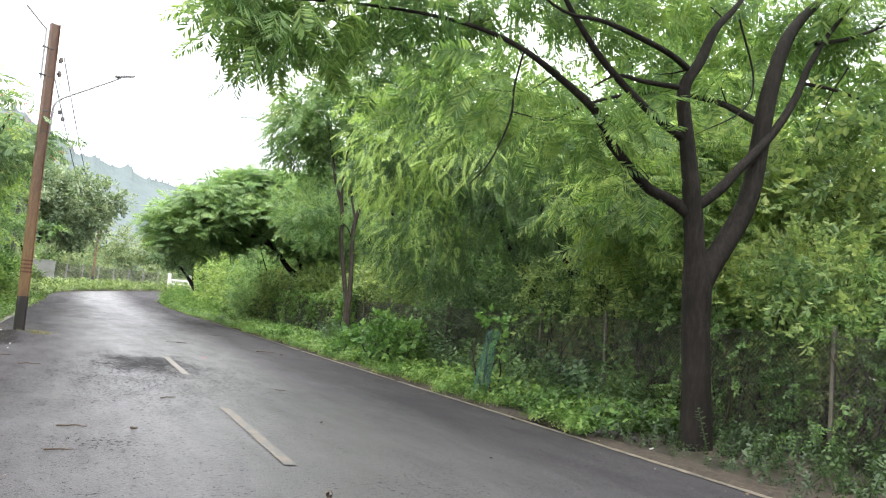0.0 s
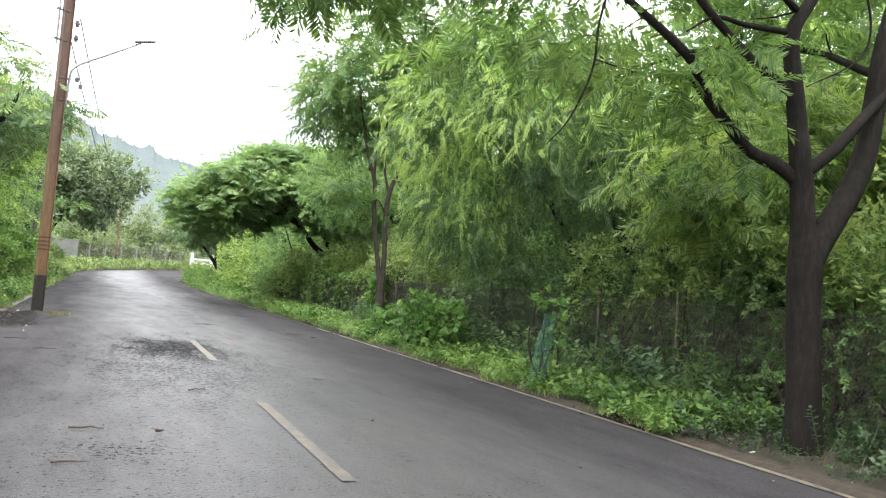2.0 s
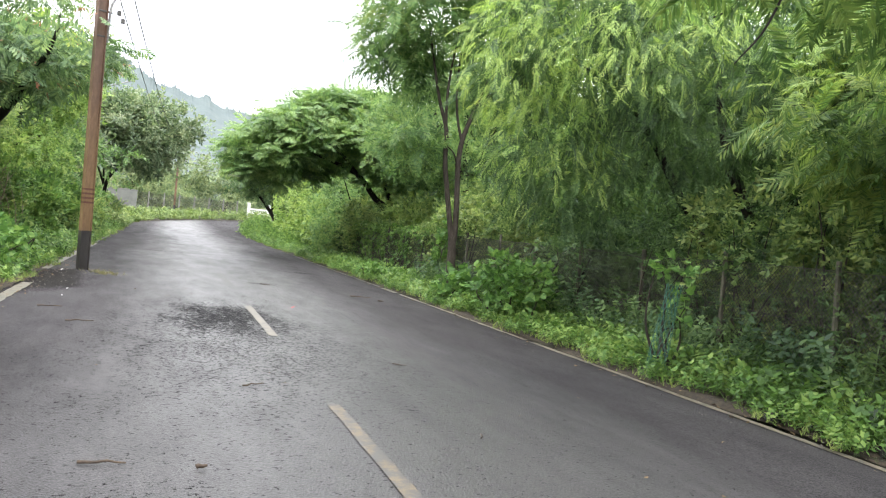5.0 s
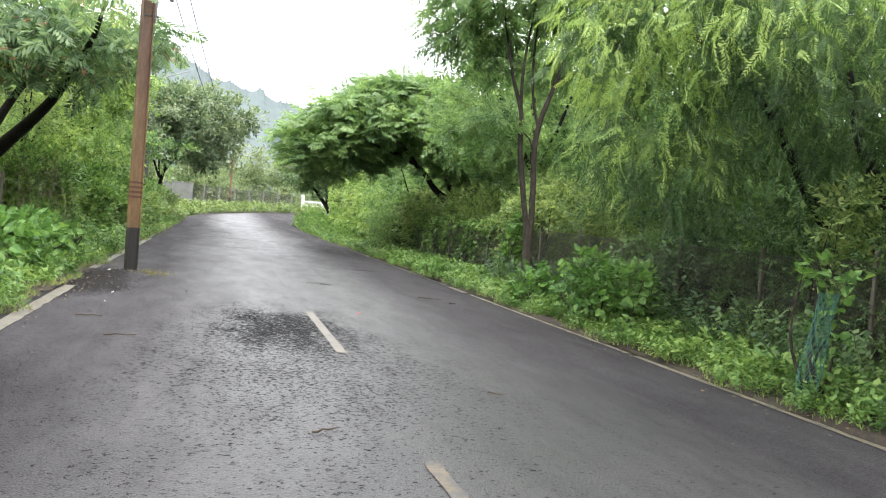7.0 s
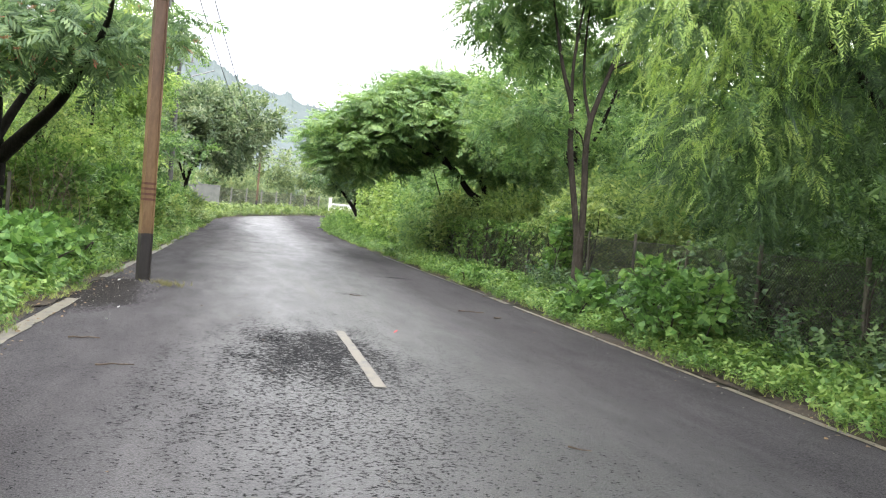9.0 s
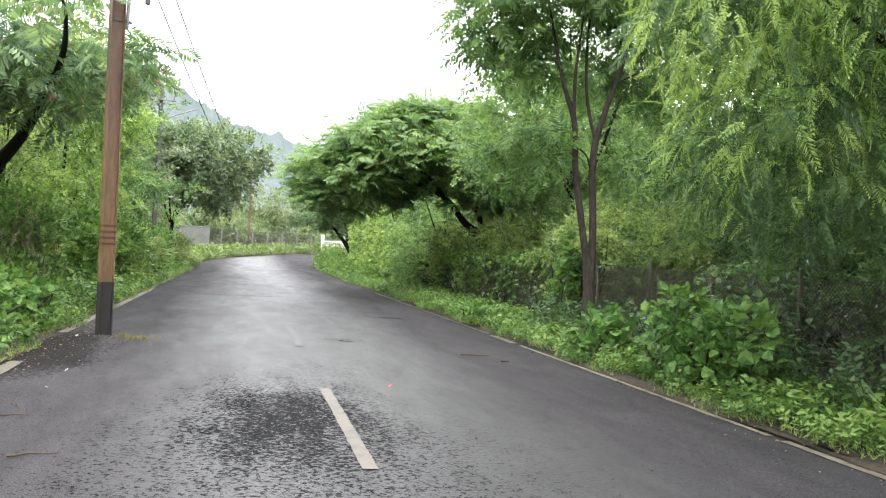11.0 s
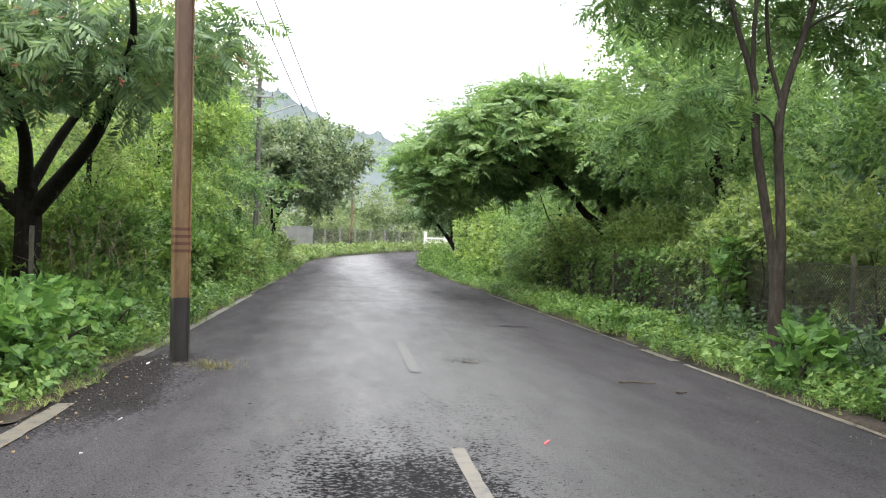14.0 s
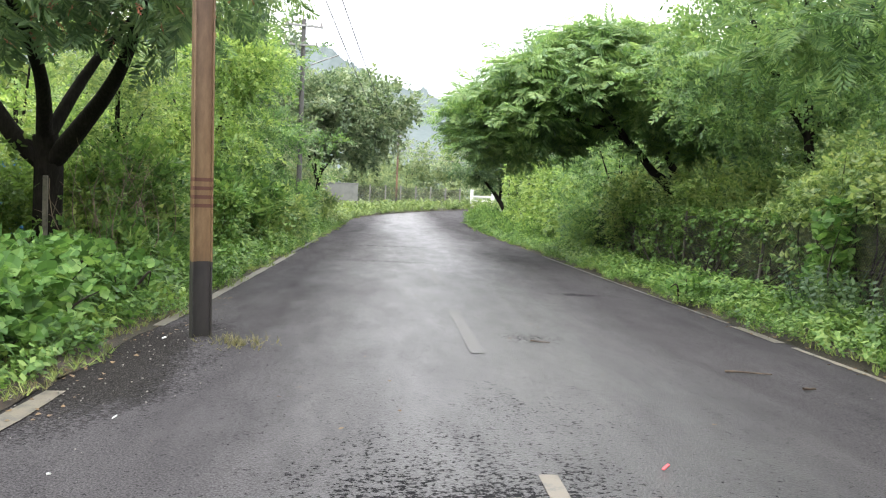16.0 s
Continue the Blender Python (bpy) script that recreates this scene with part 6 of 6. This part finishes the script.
    for y0, y1, z in ((1.88, 1.98, 0.36), (-1.99, -1.90, 0.40)):
        bm = bmesh.new()
        box(bm, (1.3, y1 - y0, 0.16), (0, (y0 + y1) / 2, z), 0.03)
        part("bumper_grille", bm, M_GLOSSBLACK, ob)
    for sx in (-1, 1):
        bm = bmesh.new()
        box(bm, (0.03, 0.16, 0.03), (sx * 0.862, -0.42, 0.80), 0.008)
        part("door_handle", bm, M_CAR, ob)
    return ob


car()


# ---- litter, gravel and small things on and beside the road ----
def patch_mesh(name, cx, cy, rx, ry, lift, seed, mat, n=40):
    """A thin uneven spread of material on the road."""
    rng = np.random.default_rng(seed)
    a = np.linspace(0, 2 * np.pi, n, endpoint=False)
    w = 1 + 0.16 * np.sin(3 * a + seed) + 0.10 * np.sin(7 * a) + rng.normal(0, 0.05, n)
    vs, fs = [], []
    for k, q in enumerate((0.0, 0.35, 0.7, 1.0)):
        for i in range(n):
            x, y = cx + rx * w[i] * q * math.cos(a[i]), cy + ry * w[i] * q * math.sin(a[i])
            vs.append((x, y, float(road_height(min(max(x, -3.7), 4.06), y)) + lift * (1 - q ** 2) + 0.008 + (rng.normal(0, 0.006) if 0 < q < 1 else 0) - (0.02 if q == 1 else 0)))
    for k in range(3):
        for i in range(n):
            j2 = (i + 1) % n
            fs.append((k * n + i, k * n + j2, (k + 1) * n + j2, (k + 1) * n + i))
    return mesh_data(name, vs, fs, mat, True)


M_GRIT = plain_material("dark_wet_grit", (0.006, 0.006, 0.006), (0.028, 0.025, 0.022), 22, 0.85, 0, 1.0)
M_DEBRIS = plain_material("brown_leaf_mould", (0.012, 0.009, 0.006), (0.045, 0.032, 0.02), 16, 0.95, 0, 1.0)
single("leaf_mould", patch_mesh("leaf_mould", -3.75, 18.9, 0.42, 1.5, 0.04, 5, M_DEBRIS), M_DEBRIS, "brown leaf mould at the road edge", "litter", kind="stuff")
for k, (x, y, rx, ry) in enumerate(((4.08, 7.2, 0.22, 2.4), (4.1, 12.0, 0.2, 2.6), (4.05, 17.4, 0.18, 2.4), (4.1, 2.5, 0.25, 2.4))):
    single("leaf_mould", patch_mesh("leaf_mould", x, y, rx, ry, 0.03, 11 + k, M_DEBRIS), M_DEBRIS, "brown leaf mould at the road edge", "litter", kind="stuff")


def clods():
    rng = np.random.default_rng(17)
    bm = bmesh.new()
    for k in range(26):
        p = (4.38 + rng.normal(0, 0.14), 9.2 + rng.normal(0, 0.42), 0.05)
        made = bmesh.ops.create_icosphere(bm, subdivisions=1, radius=rng.uniform(0.03, 0.10))
        for vv in made["verts"]:
            vv.co = Vector((vv.co.x * rng.uniform(0.8, 1.4), vv.co.y * rng.uniform(0.8, 1.4), vv.co.z * 0.7)) + Vector(p)
    single("soil_heap", bm, M_GRIT, "small heap of black wet soil at the kerb", "soil", kind="stuff")


clods()


def litter(name, label, n, seed, mat, xs, ys, size, flat=True):
    rng = np.random.default_rng(seed)
    x = rng.uniform(*xs, n)
    y = ys[0] + (ys[1] - ys[0]) * rng.random(n)
    z = np.array([float(road_height(min(max(a, -3.7), 4.0), c)) for a, c in zip(x, y)]) + 0.014
    a = rng.uniform(0, 6.28, n)
    ways = np.stack([np.cos(a), np.sin(a), rng.normal(0.05, 0.12, n)], 1)
    v, f = scatter(rng, T_HEART, np.stack([x, y, z], 1), ways, size * rng.uniform(0.5, 1.4, n), roll=0.25)
    single(name, mesh_data(name, v, f, mat), mat, label, "litter", kind="stuff")


litter("fallen_leaf_litter", "scattered brown fallen leaves along the right kerb", 420, 131, M_LITTER, (3.62, 4.4), (2, 30), 0.036)
litter("fallen_leaf_litter", "scattered brown fallen leaves along the left kerb", 420, 132, M_LITTER, (-4.2, -3.0), (13, 24), 0.034)
litter("fallen_leaf_litter", "a few fallen leaves on the wet asphalt", 50, 133, M_LITTER, (-2.5, 3.5), (4, 26), 0.028)


def pebbles(n, seed, cx, cy, sx, sy, size, label):
    rng = np.random.default_rng(seed)
    octa = np.array([[1, 0, 0], [0, 1, 0], [-1, 0, 0], [0, -1, 0], [0, 0, 0.7], [0, 0, -0.7]], float)
    tris = np.array([[0, 1, 4], [1, 2, 4], [2, 3, 4], [3, 0, 4], [1, 0, 5], [2, 1, 5], [3, 2, 5], [0, 3, 5]])
    vs, fs = [], []
    for k in range(n):
        x, y = cx + rng.normal(0, sx), cy + rng.normal(0, sy)
        x = min(max(x, -3.9), 4.1)
        r = size * rng.uniform(0.4, 1.5)
        a = rng.uniform(0, 6.28)
        m = np.array([[math.cos(a), -math.sin(a), 0], [math.sin(a), math.cos(a), 0], [0, 0, 1]])
        vs.append((octa * rng.uniform(0.7, 1.2, (6, 3)) * r) @ m.T + np.array([x, y, float(road_height(max(x, -3.7), y)) + 0.02]))
        fs.append(tris + 6 * k)
    single("gravel_chips", mesh_data("gravel_chips", np.vstack(vs), np.vstack(fs), M_STONE), M_STONE, label, "gravel", kind="stuff")


pebbles(140, 141, -3.0, 19.4, 0.45, 1.1, 0.008, "loose pale stone chips around the pole foot")
pebbles(160, 142, 3.7, 12, 0.25, 6, 0.008, "loose stone chips along the kerb")


def twig(x, y, length, turn, r, seed):
    rng = np.random.default_rng(seed)
    pts = [[(t - 0.5) * length, rng.normal(0, 0.02) * length, r + 0.004 + abs(rng.normal(0, 0.004)), r * (1.2 - 0.6 * t)] for t in np.linspace(0, 1, 6)]
    single("twig", mesh_data("twig", *tube(smooth_path(pts, 2), 6), M_TWIG, True), M_TWIG, "dark dead twig lying on the wet asphalt", "twig",
           (x, y, float(road_height(x, y)) + 0.004), "twigs on the road", turn=turn)


for k, (x, y, ln, tn, r) in enumerate(((2.52, 19.6, 0.42, -12, 0.010), (2.78, 19.0, 0.12, 5, 0.012), (-1.5, 8.85, 0.24, -6, 0.008), (-1.58, 7.8, 0.20, 8, 0.007), (-1.0, 8.75, 0.06, 20, 0.012),
                                       (0.05, 6.3, 0.05, 60, 0.02), (-2.56, 15.4, 0.28, 4, 0.008), (0.8, 20.9, 0.22, -20, 0.008), (-0.5, 10.9, 0.2, 30, 0.007), (1.1, 12.1, 0.16, -40, 0.006),
                                       (-2.1, 14.2, 0.3, 12, 0.007), (0.9, 9.4, 0.13, 70, 0.006))):
    twig(x, y, ln, tn, r, 150 + k)

bm = bmesh.new()
box(bm, (0.045, 0.022, 0.008), (0, 0, 0.008), 0.003)
for vv in bm.verts:
    vv.co.z += 0.012 * math.sin(vv.co.x * 60)
single("wrapper", bm, M_REDBIT, "small crumpled red wrapper on the asphalt", "litter", (0.75, 16.88, 0.03), turn=25)
for k, (x, y, w) in enumerate(((-2.59, 17.65, 0.03), (-2.93, 19.95, 0.04), (-2.55, 16.58, 0.025), (4.15, 6.8, 0.06), (4.3, 8.2, 0.05), (-3.72, 17.6, 0.05))):
    bm = bmesh.new()
    box(bm, (w, w * 0.6, 0.01), (0, 0, 0.012), 0.003)
    for vv in bm.verts:
        vv.co.z += 0.01 * math.sin(vv.co.x * 70 + k)
    single("paper_scrap", bm, M_WHITE, "small pale scrap of litter at the road edge", "litter", (x, y, float(road_height(x, y)) + 0.012), "litter scraps", turn=40 * k)

rng_t = np.random.default_rng(161)
n_t = 130
px_ = np.stack([POLE[0] + 0.28 + rng_t.normal(0, 0.16, n_t), POLE[1] - 0.02 + rng_t.normal(0, 0.14, n_t), np.full(n_t, 0.10)], 1)
wy_ = rng_t.normal(0, 0.6, (n_t, 3))
wy_[:, 2] = 0.8
single("grass_tuft", mesh_data("grass_tuft", *scatter(rng_t, T_TUFT_UP, px_, wy_, rng_t.uniform(0.05, 0.13, n_t), up=rng_t.normal(size=(n_t, 3))), M_DRYGRASS), M_DRYGRASS, "dry grass tuft growing at the pole foot", "grass", kind="stuff")

bm = bmesh.new()
box(bm, (0.06, 0.06, 1.75), (0, 0, 0.75), 0.008)
single("fence_post", bm, M_POST, "old rusty iron fence post among the bushes", "post", (-5.4, 23.2, 0.0), turn=10)
bm = bmesh.new()
bmesh.ops.create_grid(bm, x_segments=8, y_segments=8, size=0.5)
for vv in bm.verts:
    vv.co = Vector((vv.co.x * 1.6, 0.08 * math.sin(vv.co.x * 9) + 0.05 * math.sin(vv.co.y * 13), vv.co.y * 1.6 + 1.0))
bmesh.ops.solidify(bm, geom=bm.faces[:], thickness=0.01)
single("tarpaulin", bm, M_BLUE, "blue tarpaulin hanging behind the trees", "tarpaulin", (-8.4, 29.5, 0.25), turn=20)
